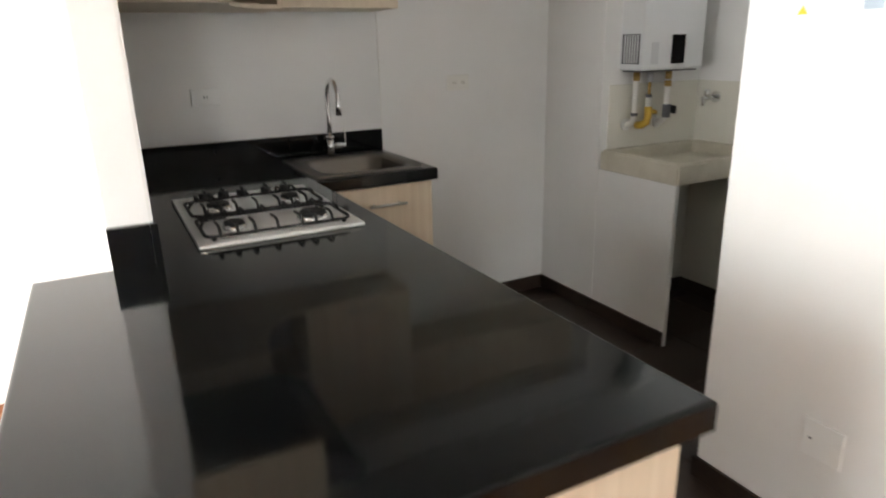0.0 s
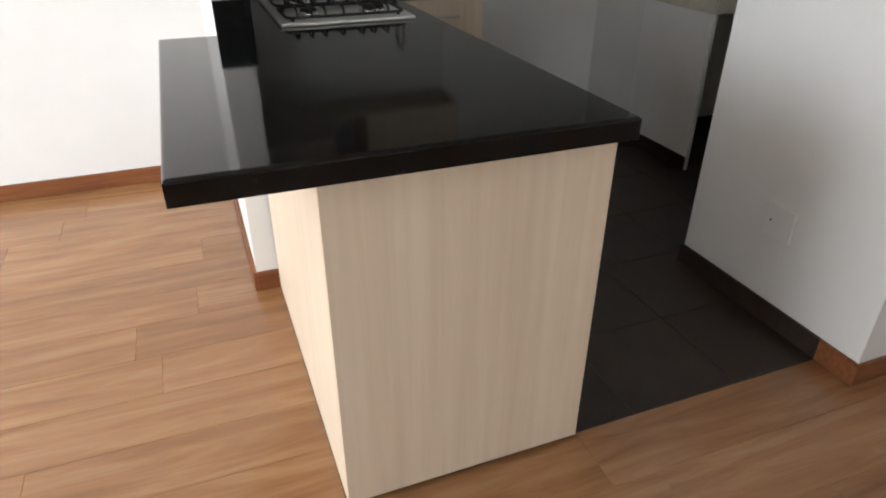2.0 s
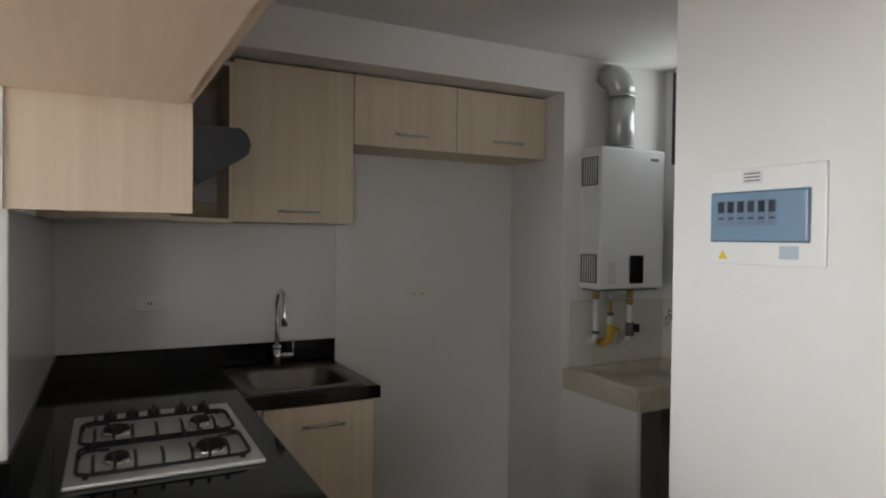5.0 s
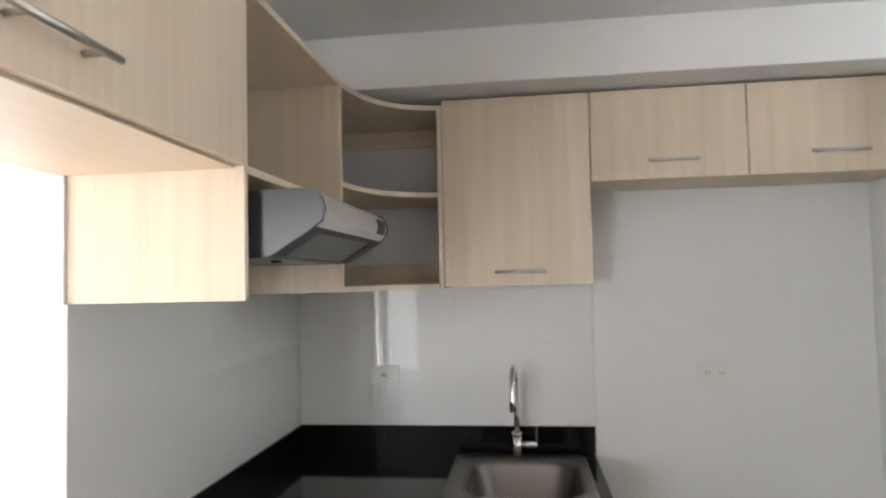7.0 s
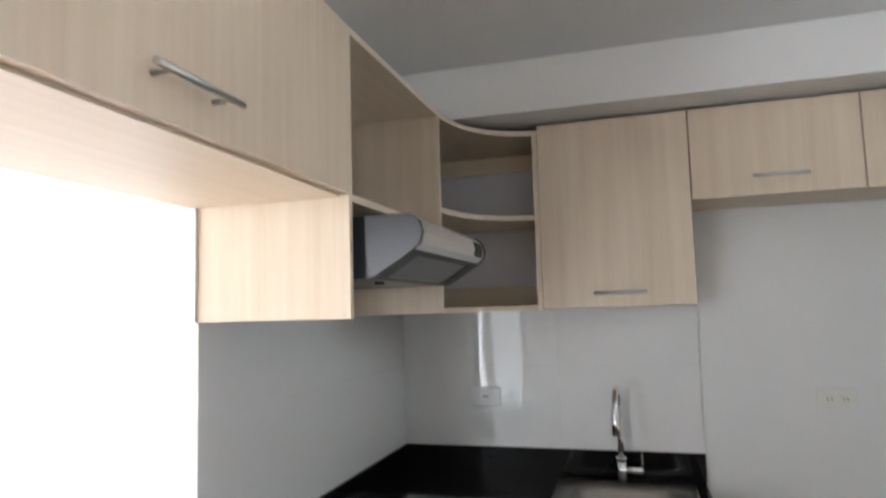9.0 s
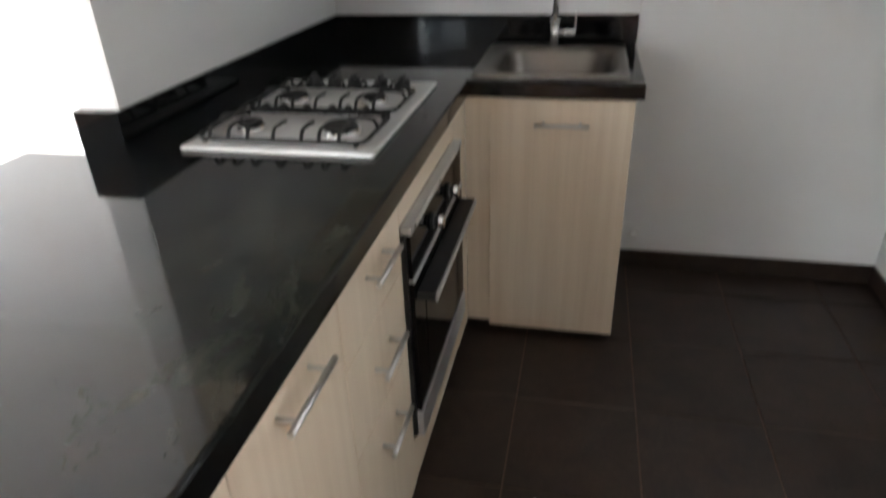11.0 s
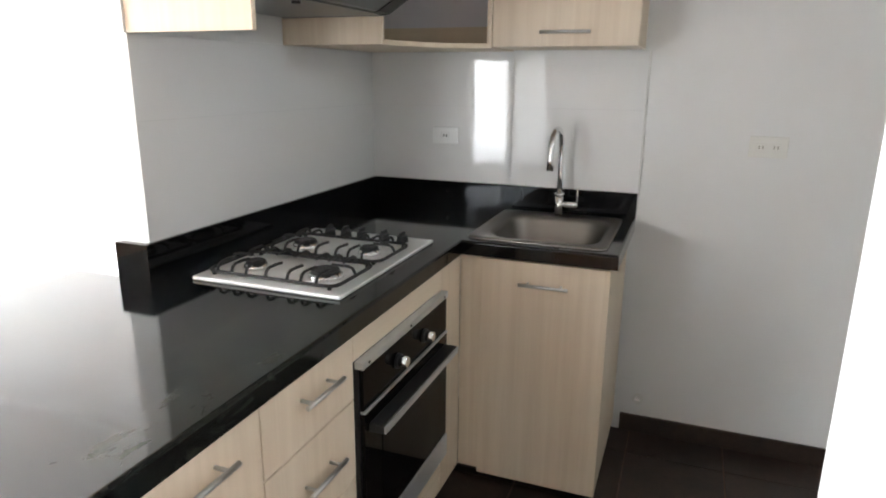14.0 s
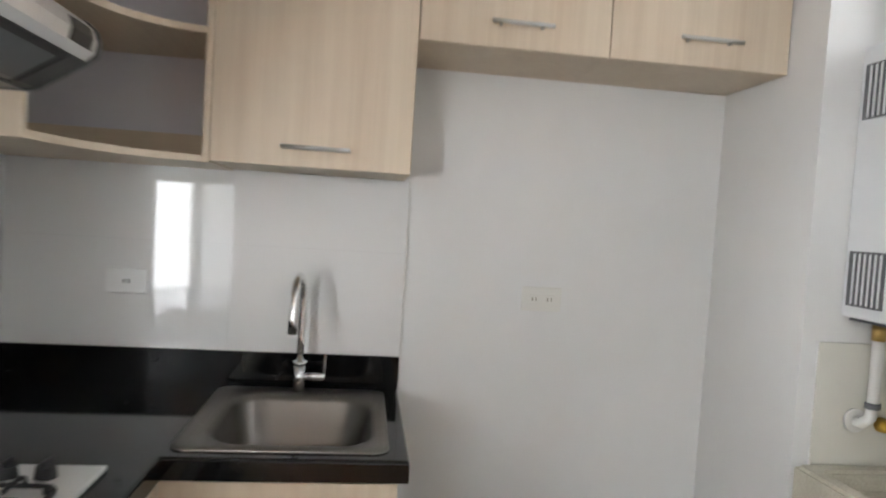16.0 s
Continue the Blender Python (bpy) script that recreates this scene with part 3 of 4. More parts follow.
# ---- wall cabinets ----
UZ = 2.15
UX = 0.668
cab = thing("wall_cabinet", (0.48, 1.25, 1.786), "long pale wood laminate wall cabinet above the bar", "cabinet", "kitchen wall cabinets")
box("body", 0.287, UX - 0.019, 0.735, 1.785, 1.786, UZ, WOOD, 0.0012, cab)
box("front_panel", 0.287, UX, 0.717, 0.734, 1.785, UZ, WOOD, 0.0012, cab)
box("underside", 0.2875, UX - 0.0195, 0.7355, 1.785, 1.782, 1.7855, WOOD_Y, 0.0008, cab)
d = box("door", UX - 0.018, UX, 0.7355, 1.785, 1.787, UZ, WOOD, 0.0012, cab)
bar_handle(d, (UX, 1.175, 1.839), (UX, 1.352, 1.839), (1, 0, 0))
for part in cab.children_recursive:
    # the cabinet widens a little towards its free end
    off = part.matrix_basis.translation + (part.parent.location if part.parent is not cab else Vector()) + cab.location
    for v in part.data.vertices:
        p = v.co + off
        v.co.x += (0.024 if p.x > 0.5 else 0.010) * (1.785 - p.y) / 1.07
pk = tagged(rod("cabinet_puck", (0.50, 0.752, 1.772), (0.50, 0.752, 1.7825), 0.017, CHROME, None, 24, 0.019, 0.003),
            "small round chrome stud under the wall cabinet", "stud")

bay = thing("hood_cabinet", (0.48, 2.1, 1.53), "open pale wood laminate cabinet framing the cooker hood", "cabinet", "kitchen wall cabinets")
box("side_panel", 0.302, UX, 1.786, 1.802, 1.53, UZ, WOOD, 0.0012, bay)
box("side_panel", 0.302, UX, 2.437, 2.453, 1.53, UZ, WOOD, 0.0012, bay)
box("shelf", 0.302, UX, 1.8025, 2.4365, 1.773, 1.789, WOOD_Y, 0.0012, bay)
box("top_panel", 0.302, UX, 1.8025, 2.4365, UZ - 0.016, UZ, WOOD_Y, 0.0012, bay)

# corner shelf with a scooped front
cor = thing("corner_shelf", (0.6, 2.8, 1.53), "open pale wood corner shelf unit with curved shelves", "shelf", "kitchen wall cabinets")


def scoop(z0, z1):
    pts = [(0.318, 2.4535), (UX, 2.4535)]
    x1, y1 = 0.9045, 2.775
    for k in range(1, 10):
        f = k / 10
        a = (1 - f) ** 2
        b = 2 * f * (1 - f)
        c = f * f
        pts.append((a * UX + b * (UX + 0.03) + c * x1, a * 2.4535 + b * (y1 - 0.03) + c * y1))
    pts += [(x1, y1), (x1, BACK_Y - 0.012), (0.318, BACK_Y - 0.012)]
    return prism("shelf", pts, "z", z0, z1, WOOD_Y, cor)


scoop(1.53, 1.546)
scoop(1.838, 1.854)
scoop(UZ - 0.016, UZ)
box("side_panel", 0.905, 0.921, 2.775, BACK_Y - 0.012, 1.53, UZ, WOOD, 0.0012, cor)
for z0, z1 in ((1.5465, 1.622), (2.07, 2.1335)):
    box("back_rail", 0.334, 0.904, BACK_Y - 0.03, BACK_Y - 0.014, z0, z1, WOOD_X, 0.001, cor)
    box("back_rail", 0.318, 0.333, 2.454, BACK_Y - 0.014, z0, z1, WOOD_Y, 0.001, cor)
box("back_board", 0.302, 0.904, BACK_Y - 0.0115, BACK_Y - 0.001, 1.546, 2.154, BOARD, 0, cor)


def cupboard_y(x0, x1, z0, z1, handle, label):
    c = thing("wall_cabinet", ((x0 + x1) / 2, 2.95, z0), label, "cabinet", "kitchen wall cabinets")
    boxes("body", [(x0, x1, 2.801, BACK_Y - 0.002, z0, z1)], WOOD, 0.001, c)
    dd = box("door", x0 + GAP, x1 - GAP, 2.782, 2.80, z0, z1 - 0.002, WOOD, 0.0012, c)
    bar_handle(dd, (handle[0], 2.782, handle[2]), (handle[1], 2.782, handle[2]), (0, -1, 0), 0.028)


cupboard_y(0.9215, 1.413, 1.535, 2.170, (1.093, 1.26, 1.58), "tall pale wood laminate wall cabinet above the sink")
cupboard_y(1.4135, 1.909, 1.872, 2.170, (1.593, 1.752, 1.93), "low pale wood laminate cabinet over the fridge niche")
cupboard_y(1.9095, 2.408, 1.872, 2.170, (2.09, 2.26, 1.937), "low pale wood laminate cabinet over the fridge niche")

# ---- cooker hood ----
hood = thing("cooker_hood", (0.5, 2.12, 1.6), "slim grey cooker hood with pale steel fascia", "cooker hood")
profile = [(0.32, 1.612), (0.67, 1.612), (0.688, 1.617), (0.77, 1.668), (0.789, 1.683), (0.795, 1.707), (0.788, 1.73), (0.77, 1.746), (0.32, 1.746)]
prism("side_cheek", profile, "y", 1.832, 1.847, HOOD_GREY, hood, 0.001)
prism("side_cheek", profile, "y", 2.41, 2.425, HOOD_GREY, hood, 0.001)
prism("body", [(0.322, 1.637), (0.66, 1.637), (0.745, 1.69), (0.745, 1.74), (0.322, 1.74)], "y", 1.8475, 2.4095, BLACK, hood)
prism("fascia", [(0.746, 1.672), (0.772, 1.672), (0.787, 1.685), (0.792, 1.707), (0.785, 1.729), (0.768, 1.743), (0.63, 1.7445), (0.63, 1.7405), (0.746, 1.7405)],
      "y", 1.8475, 2.4095, HOOD_STEEL, hood)
prism("filter", [(0.676, 1.617), (0.686, 1.62), (0.76, 1.6665), (0.752, 1.67), (0.672, 1.624)], "y", 1.91, 2.345, FILTER, hood)
prism("front_strip", [(0.755, 1.6625), (0.771, 1.6695), (0.771, 1.6718), (0.746, 1.6718)], "y", 1.8475, 2.4095, BLACK, hood)
for y0, y1 in ((1.8475, 1.909), (2.346, 2.4095)):
    prism("filter_edge", [(0.672, 1.615), (0.689, 1.618), (0.77, 1.669), (0.754, 1.6715), (0.672, 1.63)], "y", y0, y1, BLACK, hood)
box("lower_tray", 0.33, 0.668, 1.8475, 2.4095, 1.613, 1.636, FILTER, 0.002, hood)
prism("switch_panel", [(0.786, 1.687), (0.79, 1.686), (0.7945, 1.707), (0.79, 1.725), (0.786, 1.725)], "y", 2.305, 2.385, BLACK, hood)
rod("lamp_clip", (0.63, 2.0, 1.606), (0.63, 2.0, 1.618), 0.012, BLACK, hood, 14)

for part in hood.children:
    for v in part.data.vertices:
        if v.co.x + part.location.x + hood.location.x > 0.6:
            v.co.x += 0.014

# ---- sockets, valve ----


def socket(name, x, z, w, h, material, slots, label):
    s = thing(name, (x, BACK_Y, z), label, "socket")
    y = BACK_Y - 0.0095 if x < 1.43 else BACK_Y
    box("plate", x - w / 2, x + w / 2, y - 0.008, y, z - h / 2, z + h / 2, material, 0.003, s)
    for sx in slots:
        box("outlet", x + sx - 0.017, x + sx + 0.017, y - 0.0105, y - 0.0082, z - 0.013, z + 0.013, material, 0.002, s)
        for k in (-0.006, 0.006):
            box("slot", x + sx + k - 0.0022, x + sx + k + 0.0022, y - 0.0115, y - 0.0106, z - 0.006, z + 0.006, BLACK if material is PLASTIC else SLOT, 0, s)


socket("power_socket", 0.644, 1.198, 0.115, 0.07, PLASTIC, (0.0,), "white power socket on the glazed wall tiles")
socket("power_socket", 1.858, 1.202, 0.125, 0.075, CREAM, (-0.024, 0.024), "cream double power socket in the fridge niche")
valve = thing("water_valve", (1.50, BACK_Y, 0.15), "small white capped water outlet low on the wall", "valve")
rod("flange", (1.50, BACK_Y - 0.004, 0.15), (1.50, BACK_Y, 0.15), 0.022, PVC, valve)
rod("cap", (1.50, BACK_Y - 0.035, 0.15), (1.50, BACK_Y - 0.0045, 0.15), 0.011, PVC, valve)

# ---- breaker panel ----
PX = 1.845
bp = thing("breaker_panel", (PX, 1.18, 1.43), "white electrical breaker panel with a blue tinted cover", "breaker panel")
box("housing", PX - 0.012, PX, 1.027, 1.311, 1.427, 1.649, PLASTIC, 0.004, bp)
box("cover_rim", PX - 0.017, PX - 0.0125, 1.059, 1.309, 1.479, 1.596, BLUE_DK, 0.003, bp)
cv = box("cover", PX - 0.026, PX - 0.0175, 1.062, 1.306, 1.482, 1.593, BLUE, 0.005, bp)
for i in range(6):
    y = 1.275 - i * 0.0265
    b = box("breaker", PX - 0.0275, PX - 0.0262, y - 0.0115, y + 0.0115, 1.516, 1.576, BREAKER_BODY, 0.0005, bp)
    box("toggle", PX - 0.031, PX - 0.0277, y - 0.008, y + 0.008, 1.547, 1.573, BREAKER, 0.001, b)
    box("marking", PX - 0.0285, PX - 0.0277, y - 0.007, y + 0.007, 1.532, 1.536, BREAKER, 0, b)
prism("warning_sticker", [(1.262, 1.439), (1.288, 1.439), (1.275, 1.46)], "x", PX - 0.0132, PX - 0.0122, YELLOW, bp)
box("sticker", PX - 0.0132, PX - 0.0122, 1.085, 1.13, 1.443, 1.472, STICKER, 0, bp)
box("label_plate", PX - 0.0132, PX - 0.0122, 1.175, 1.225, 1.612, 1.642, mat("pale_label", (0.66, 0.66, 0.68), 0.5), 0, bp)
for i in range(3):
    box("label_line", PX - 0.014, PX - 0.0133, 1.18, 1.22, 1.618 + i * 0.008, 1.621 + i * 0.008, GREY_PL, 0, bp)

cp = thing("cover_plate", (PX, 1.06, 0.30), "blank white plastic cover plate low on the wall", "cover plate")
box("plate", PX - 0.007, PX, 0.995, 1.105, 0.30, 0.41, PLASTIC, 0.003, cp)
rod("screw", (PX - 0.0085, 1.082, 0.355), (PX - 0.0072, 1.082, 0.355), 0.004, GREY_PL, cp, 12)
rod("screw", (PX - 0.0085, 1.018, 0.355), (PX - 0.0072, 1.018, 0.355), 0.004, PLASTIC, cp, 12)

# ---- intercom ----
ic = thing("intercom", (PX, 0.84, 1.43), "white wall intercom handset with a coiled cord", "intercom")
bm = bmesh.new()
add_box(bm, PX - 0.026, PX, 0.774, 0.832, 1.445, 1.660, 0.012, 3)
finish(bm, "wall_base", PLASTIC, ic, (PX, 0.81, 1.445))


def handset(parent):
    bm = bmesh.new()
    rows = []
    for k in range(13):
        f = k / 12
        z = 1.668 - 0.236 * f
        end = abs(2 * f - 1)
        half = 0.0185 + 0.005 * end ** 3
        if k in (0, 12):
            half *= 0.8
        back = PX - 0.022 - 0.010 * (1 - end ** 2)
        front = PX - 0.056 - 0.010 * (1 - end ** 2)
        y = 0.850 + 0.006 * f
        n = 14
        rows.append([bm.verts.new(((back + front) / 2 + (back - front) / 2 * math.cos(a * math.tau / n),
                                   y + half * math.copysign(abs(math.sin(a * math.tau / n)) ** 0.7, math.sin(a * math.tau / n)), z)) for a in range(n)])
    for a, b in zip(rows, rows[1:]):
        for k in range(len(a)):
            bm.faces.new((a[k], a[(k + 1) % len(a)], b[(k + 1) % len(b)], b[k]))
    bm.faces.new(rows[0])
    bm.faces.new(rows[-1])
    finish(bm, "handset", PLASTIC, parent, (PX, 0.844, 1.43), True)


handset(ic)
cord = []
for k in range(241):
    f = k / 240
    a = f * math.pi
    y = 0.868 - 0.065 * f
    z = 1.44 - 0.150 * math.sin(a) ** 0.8 + 0.01 * f
    cord.append((PX - 0.022 + 0.003 * math.cos(k * 0.95), y + 0.003 * math.sin(k * 0.95), z))
tube("cord", cord, 0.0036, PLASTIC, ic, 6)

for ob, depth in ((bp, 0.55), (ic, 0.8)):
    # both are shallow
    for part in ob.children_recursive:
        off = part.location.x + (part.parent.location.x if part.parent is not ob else 0.0)
        for v in part.data.vertices:
            v.co.x = (v.co.x + off) * depth - off
for ob in (bp, cp, ic):
    ob.location += Vector((-0.045, -0.038, 0.0))

# ---- laundry ----
lt = thing("laundry_sink", (2.7, 2.4, 0.0), "cast stone laundry sink on a white side panel", "laundry sink")
box("support_panel", 2.41, 2.435, 2.135, LAUNDRY_Y - 0.001, 0.003, 0.775, WALL, 0.003, lt)
bm = bmesh.new()
lx0, lx1, ly0, ly1 = 2.405, 3.057, 2.125, LAUNDRY_Y - 0.0135
rings = [[(lx0, ly0, 0.776), (lx1, ly0, 0.776), (lx1, ly1, 0.776), (lx0, ly1, 0.776)],
         [(lx0, ly0, 0.872), (lx1, ly0, 0.872), (lx1, ly1, 0.872), (lx0, ly1, 0.872)],
         [(lx0 + 0.05, ly0 + 0.05, 0.872), (lx1 - 0.05, ly0 + 0.05, 0.872), (lx1 - 0.05, ly1 - 0.05, 0.872), (lx0 + 0.05, ly1 - 0.05, 0.872)],
         [(lx0 + 0.07, ly0 + 0.08, 0.80), (lx1 - 0.07, ly0 + 0.08, 0.80), (lx1 - 0.07, ly1 - 0.06, 0.82), (lx0 + 0.07, ly1 - 0.06, 0.82)]]
lp = [[bm.verts.new(p) for p in r] for r in rings]
for a, b in zip(lp, lp[1:]):
    for k in range(4):
        bm.faces.new((a[k], a[(k + 1) % 4], b[(k + 1) % 4], b[k]))
bm.faces.new(lp[0])
bm.faces.new(lp[-1])
bmesh.ops.recalc_face_normals(bm, faces=bm.faces)
bmesh.ops.bevel(bm, geom=list(bm.edges), offset=0.008, segments=2, affect="EDGES")
finish(bm, "basin", STONE, lt, (lx0, ly0, 0.776))

heater = thing("water_heater", (2.70, 2.56, 1.26), "white wall-hung gas water heater with a metal flue", "water heater")
hx0, hx1, hy0, hy1, hz0, hz1 = 2.505, 2.908, 2.485, LAUNDRY_Y - 0.001, 1.248, 1.917
box("casing", hx0, hx1, hy0, hy1, hz0, hz1, ENAMEL, 0.012, heater, 3)
for z0 in (1.328, 1.785):
    g = box("side_grille", hx0 - 0.002, hx0 + 0.001, hy0 + 0.02, hy1 - 0.02, z0 - 0.05, z0 + 0.085, GREY_PL, 0.0005, heater)
    for k in range(6):
        y = hy0 + 0.032 + k * 0.0165
        box("slat", hx0 - 0.006, hx0 - 0.0022, y - 0.003, y + 0.002, z0 - 0.045, z0 + 0.08, ENAMEL, 0.0008, g)
box("display", 2.688, 2.771, hy0 - 0.003, hy0 + 0.001, 1.275, 1.408, BLACK_GLASS, 0.006, heater)
box("badge", 2.56, 2.605, hy0 - 0.0015, hy0 + 0.001, 1.275, 1.375, mat("faint_grey_label", (0.62, 0.63, 0.64), 0.4), 0.0005, heater)
box("sticker", 2.815, 2.865, hy0 - 0.0015, hy0 + 0.001, 1.862, 1.876, GREY_PL, 0.0005, heater)
box("bottom_plate", hx0 + 0.02, hx1 - 0.02, hy0 + 0.02, hy1 - 0.01, hz0 - 0.008, hz0 - 0.0005, GREY_PL, 0.001, heater)
FLX = 2.702
flue = [(FLX, 2.57, 1.9175), (FLX, 2.57, 2.05), (FLX, 2.57, 2.185)]
tube("flue", flue, 0.061, DUCT, heater, 28)
rod("flue_collar", (FLX, 2.57, 1.9175), (FLX, 2.57, 1.932), 0.069, DUCT, heater, 28)
rod("flue_seam", (FLX, 2.57, 2.168), (FLX, 2.57, 2.184), 0.065, DUCT, heater, 28)
elbow = [(FLX, 2.57, 2.184), (FLX - 0.006, 2.57, 2.212), (FLX - 0.02, 2.573, 2.243), (FLX - 0.032, 2.595, 2.268), (FLX - 0.036, LAUNDRY_Y - 0.002, 2.28)]
tube("flue_elbow", elbow, 0.064, DUCT, heater, 28)


def water_pipe(px, low):
    """A white pipe from a brass union down to a flanged elbow in the wall."""
    rod("union", (px, 2.575, hz0 - 0.05), (px, 2.575, hz0 - 0.0085), 0.0165, BRASS, heater, 8)
    pts = [(px, 2.575, hz0 - 0.045), (px, 2.575, low + 0.06), (px, 2.58, low + 0.02), (px, 2.605, low), (px, LAUNDRY_Y - 0.01, low)]
    tube("pipe", pts, 0.0135, PVC, heater, 14)
    rod("wall_flange", (px, LAUNDRY_Y - 0.018, low), (px, LAUNDRY_Y - 0.0092, low), 0.03, PVC, heater, 20)
    rod("pipe_nut", (px, 2.575, low + 0.045), (px, 2.575, low + 0.06), 0.018, GREY_PL, heater, 6)


water_pipe(2.565, 0.985)
water_pipe(2.778, 0.985)
rod("second_nut", (2.778, 2.575, hz0 - 0.085), (2.778, 2.575, hz0 - 0.056), 0.018, BRASS, heater, 6)
rod("stop_valve", (2.778, 2.572, 1.01), (2.778, 2.572, 1.075), 0.021, GREY_PL, heater, 12)
box("valve_lever", 2.79, 2.805, 2.53, 2.572, 1.03, 1.07, BLACK, 0.003, heater)
rod("gas_union", (2.655, 2.575, hz0 - 0.06), (2.655, 2.575, hz0 - 0.0085), 0.014, ALU, heater, 8)
rod("gas_stem", (2.655, 2.575, 1.125), (2.655, 2.575, hz0 - 0.055), 0.008, BRASS, heater, 12)
rod("gas_nut", (2.655, 2.575, 1.115), (2.655, 2.575, 1.13), 0.016, GREY_PL, heater, 6)
rod("gas_sleeve", (2.655, 2.575, 1.065), (2.655, 2.575, 1.115), 0.0145, PVC, heater, 14)
tube("gas_hose", [(2.655, 2.575, 1.07), (2.656, 2.572, 1.03), (2.65, 2.575, 0.995), (2.64, 2.60, 0.978), (2.64, LAUNDRY_Y - 0.01, 0.975)], 0.019, HOSE_Y, heater, 12)
tube("gas_branch", [(2.656, 2.572, 1.04), (2.685, 2.57, 1.045), (2.71, 2.58, 1.04), (2.72, LAUNDRY_Y - 0.01, 1.035)], 0.012, HOSE_Y, heater, 10)
lt2 = thing("laundry_tap", (3.06, 2.4, 1.12), "small chrome wall tap above the laundry sink", "tap")
rod("flange", (3.052, 2.51, 1.10), (3.0605, 2.51, 1.10), 0.028, CHROME, lt2)
rod("spout", (2.96, 2.51, 1.095), (3.052, 2.51, 1.10), 0.012, CHROME, lt2)
rod("cross_head", (2.99, 2.51, 1.10), (2.99, 2.51, 1.14), 0.014, CHROME, lt2)
rod("nozzle", (2.967, 2.51, 1.06), (2.967, 2.51, 1.098), 0.010, CHROME, lt2)

# ---- wall tiles ----


def tiled(name, plane, at, lo, hi, zs, cuts, material, label, out):
    """Glazed tiles as pieces on a thin grout bed. plane x: the wall faces +x or -x; plane y: it faces -y."""
    g = 0.0001
    if plane == "x":
        bed = box(name, min(at, at + out * 0.004), max(at, at + out * 0.004), lo, hi, zs[0], zs[-1], GROUT, 0)
    else:
        bed = box(name, lo, hi, min(at, at + out * 0.004), max(at, at + out * 0.004), zs[0], zs[-1], GROUT, 0)
    structure(bed, label, "wall tiles")
    edges = [lo, *cuts, hi]
    a0, a1 = sorted((at + out * 0.0042, at + out * 0.009))
    lay = random.Random(7)
    for z0, z1 in zip(zs, zs[1:]):
        for c0, c1 in zip(edges, edges[1:]):
            if plane == "x":
                piece = box("tile", a0, a1, c0 + g, c1 - g, z0 + g, z1 - g, material, 0.0005, bed)
            else:
                piece = box("tile", c0 + g, c1 - g, a0, a1, z0 + g, z1 - g, material, 0.0005, bed)
            # no tile is laid quite true
            lean, turn = lay.uniform(-0.003, 0.003), lay.uniform(-0.002, 0.002)
            piece.rotation_euler = (0, lean, turn) if plane == "x" else (lean, 0, turn)


TZ = [1.0075, 1.318, 1.64]
tiled("wall_tiles_hob", "x", 0.30, 1.7805, BACK_Y - 0.0095, TZ[:2] + [1.5295], (2.47,), GLAZE, "large white glazed tiles above the hob", 1)
tiled("wall_tiles_sink", "y", BACK_Y, 0.3005, 1.43, TZ[:2] + [1.534], (0.925,), GLAZE, "large white glazed tiles above the sink", -1)
structure(box("tile_trim", 1.4305, 1.437, BACK_Y - 0.0115, BACK_Y - 0.0002, 1.0, 1.533, PVC, 0.002), "white plastic edge trim beside the sink tiles", "trim")
tiled("wall_tiles_laundry", "y", LAUNDRY_Y, 2.455, 3.069, [0.08, 0.42, 0.8, 1.18], (2.76,), BEIGE_TILE, "beige glazed laundry tiles", -1)
tiled("wall_tiles_laundry_side", "x", 3.07, 1.46, LAUNDRY_Y - 0.0095, [0.08, 0.42, 0.8, 1.18], (1.86, 2.26), BEIGE_TILE, "beige glazed laundry tiles", -1)

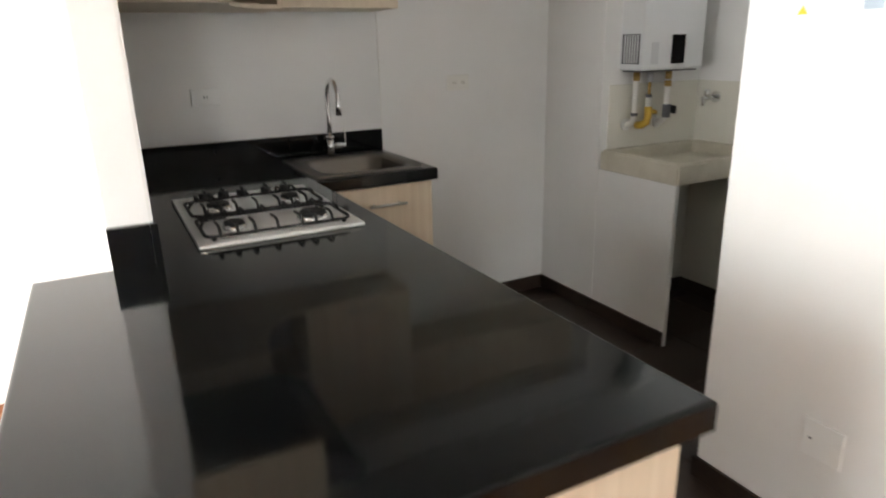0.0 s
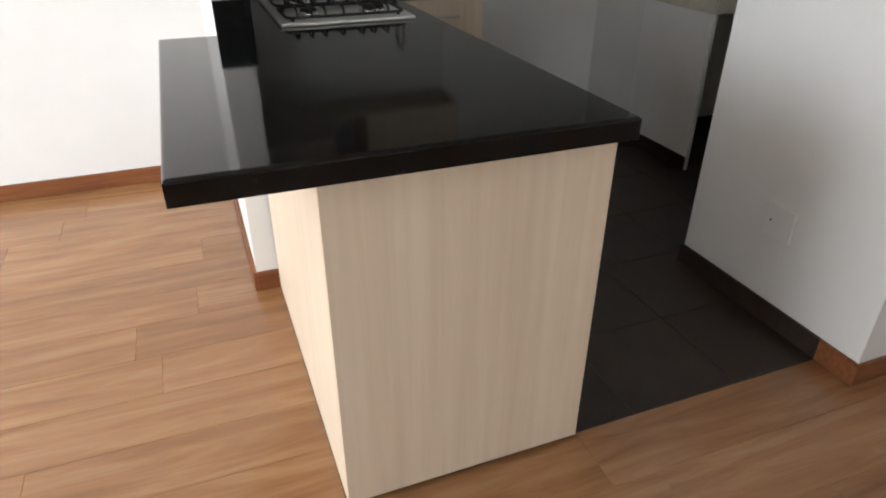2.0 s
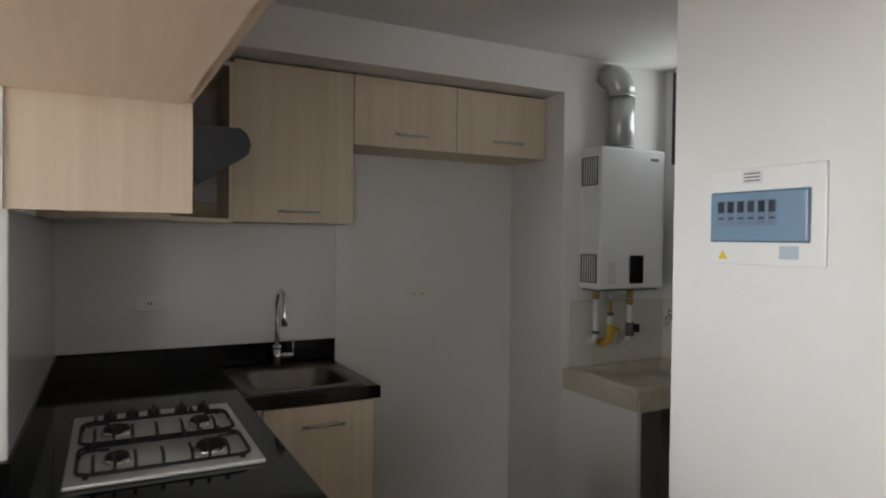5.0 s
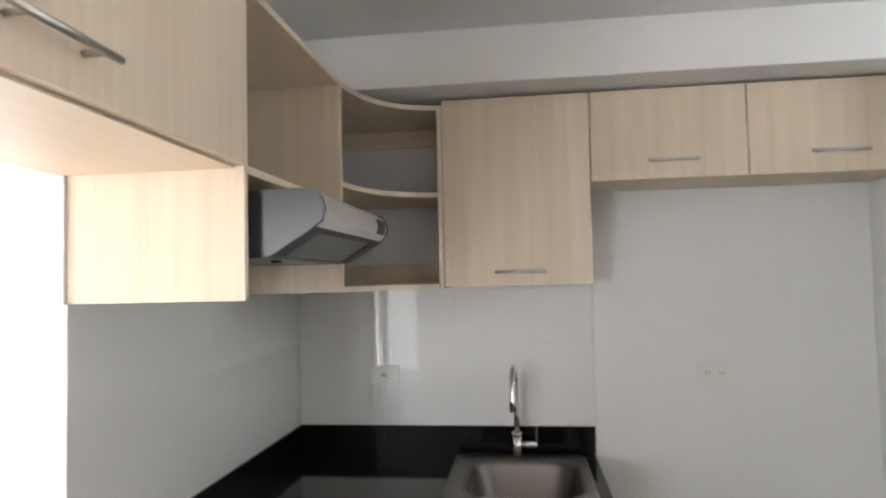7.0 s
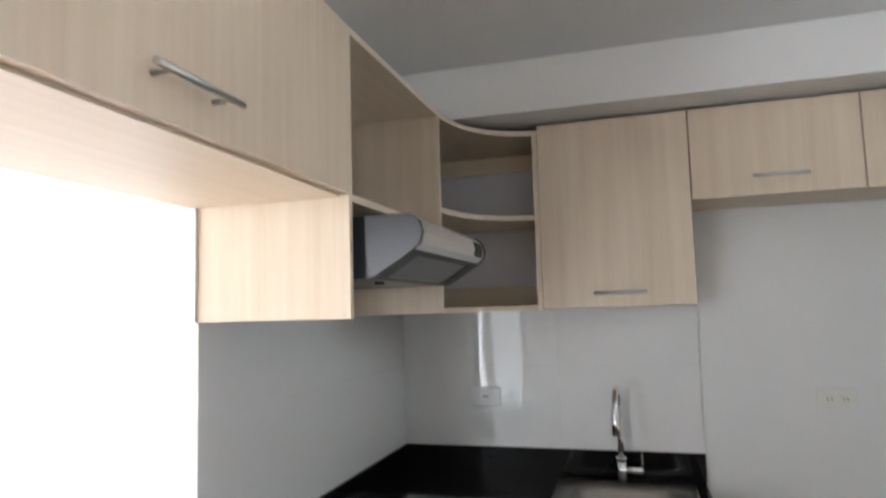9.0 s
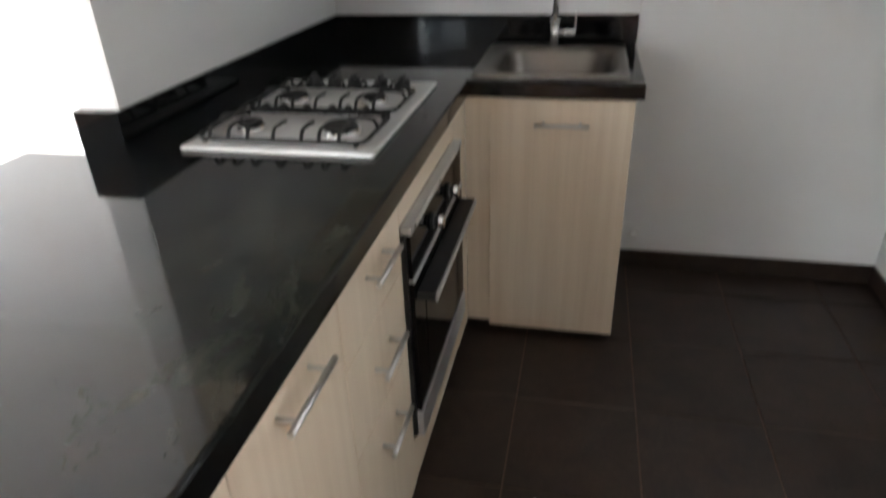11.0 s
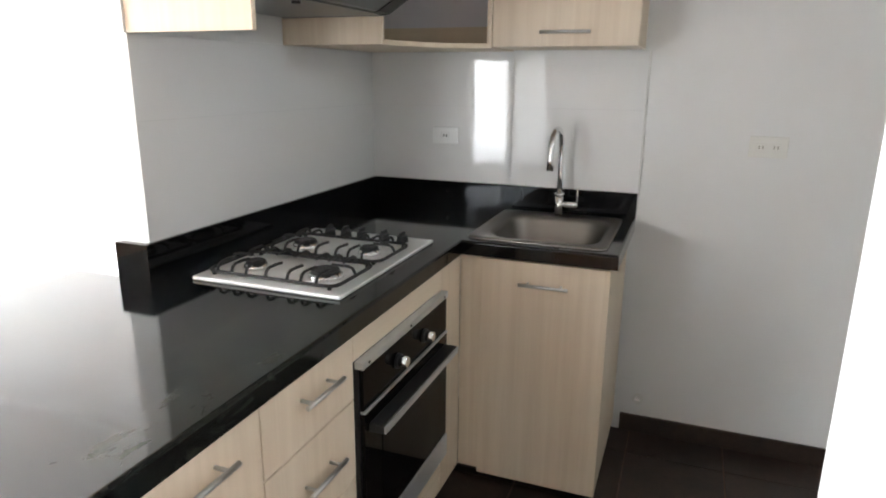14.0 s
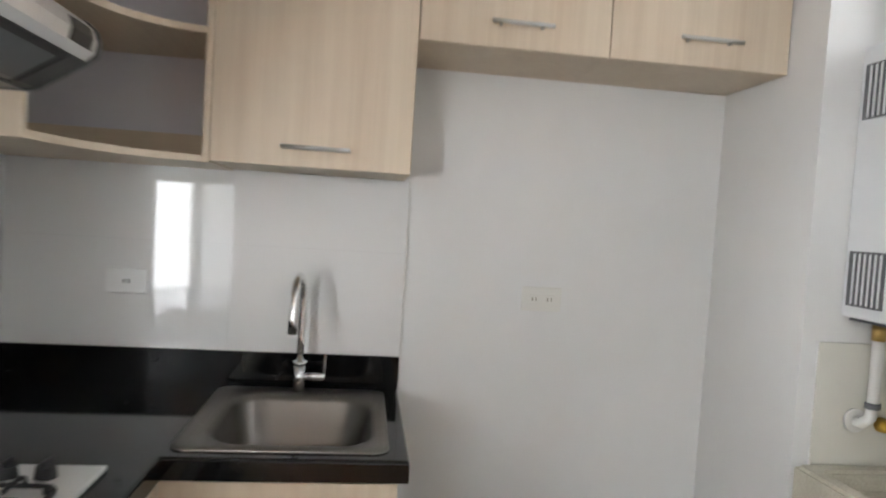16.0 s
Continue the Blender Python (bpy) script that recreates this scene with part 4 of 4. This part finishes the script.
# ---- floors ----
kf = structure(box("floor_kitchen", 0.2865, 3.07, 0.752, BACK_Y, -0.06, -0.0035, FGROUT, 0), "dark brown ceramic tile floor with brown joints", "floor")
xs = [0.86, 1.12, 1.48, 1.84, 2.20, 2.56, 2.92, 3.07]
ys = [0.753, 1.105, 1.465, 1.825, 2.185, 2.545, 2.905, BACK_Y]
for x0, x1 in zip(xs, xs[1:]):
    for y0, y1 in zip(ys, ys[1:]):
        if y1 < 1.3 and x0 >= 1.84:
            continue
        hi_x = min(x1, 1.845) if y1 <= 1.11 else x1
        box("tile", x0 + 0.0022, hi_x - 0.0022, y0 + 0.0022, y1 - 0.0022, -0.0034, 0.0, FTILE, 0.001, kf)
structure(box("threshold", 0.9, 1.788, 0.7505, 0.7525, -0.003, 0.0008, DARK, 0), "thin dark joint between tile and wood floors", "trim")
structure(box("subfloor", -3.12, 3.31, -3.62, BACK_Y + W, -0.2, -0.061, FGROUT, 0), "concrete floor slab", "floor")
lf = structure(boxes("floor_living", [(-3.0, 3.19, -3.5, 0.75, -0.06, -0.008), (-3.0, 0.2865, 0.75, BACK_Y, -0.06, -0.008)], DARK),
               "warm brown laminate plank floor", "floor")
PW, PL = 0.19, 1.2
rnd = random.Random(4)
row_mesh = {}
for j in range(-23, 13):
    y0 = 0.75 + j * PW
    y1 = y0 + PW
    y0, y1 = max(y0, -3.5), min(y1, BACK_Y)
    if y1 - y0 < 0.01:
        continue
    x_end = 3.19 if j < 0 else 0.2865
    x = -3.0 - rnd.random() * PL
    while x < x_end:
        a, b = max(x, -3.0), min(x + PL, x_end)
        if b - a > 0.02:
            key = (round(b - a, 3), round(y1 - y0, 3))
            if key in row_mesh:
                ob = new("plank", row_mesh[key])
                ob.parent = lf
                ob.location = Vector(((a + b) / 2, (y0 + y1) / 2, -0.0078)) - lf.location
            else:
                ob = box("plank", a + 0.0004, b - 0.0004, y0 + 0.0004, y1 - 0.0004, -0.0078, 0.0, PLANK, 0.0003, lf, 1)
                row_mesh[key] = ob.data
        x += PL
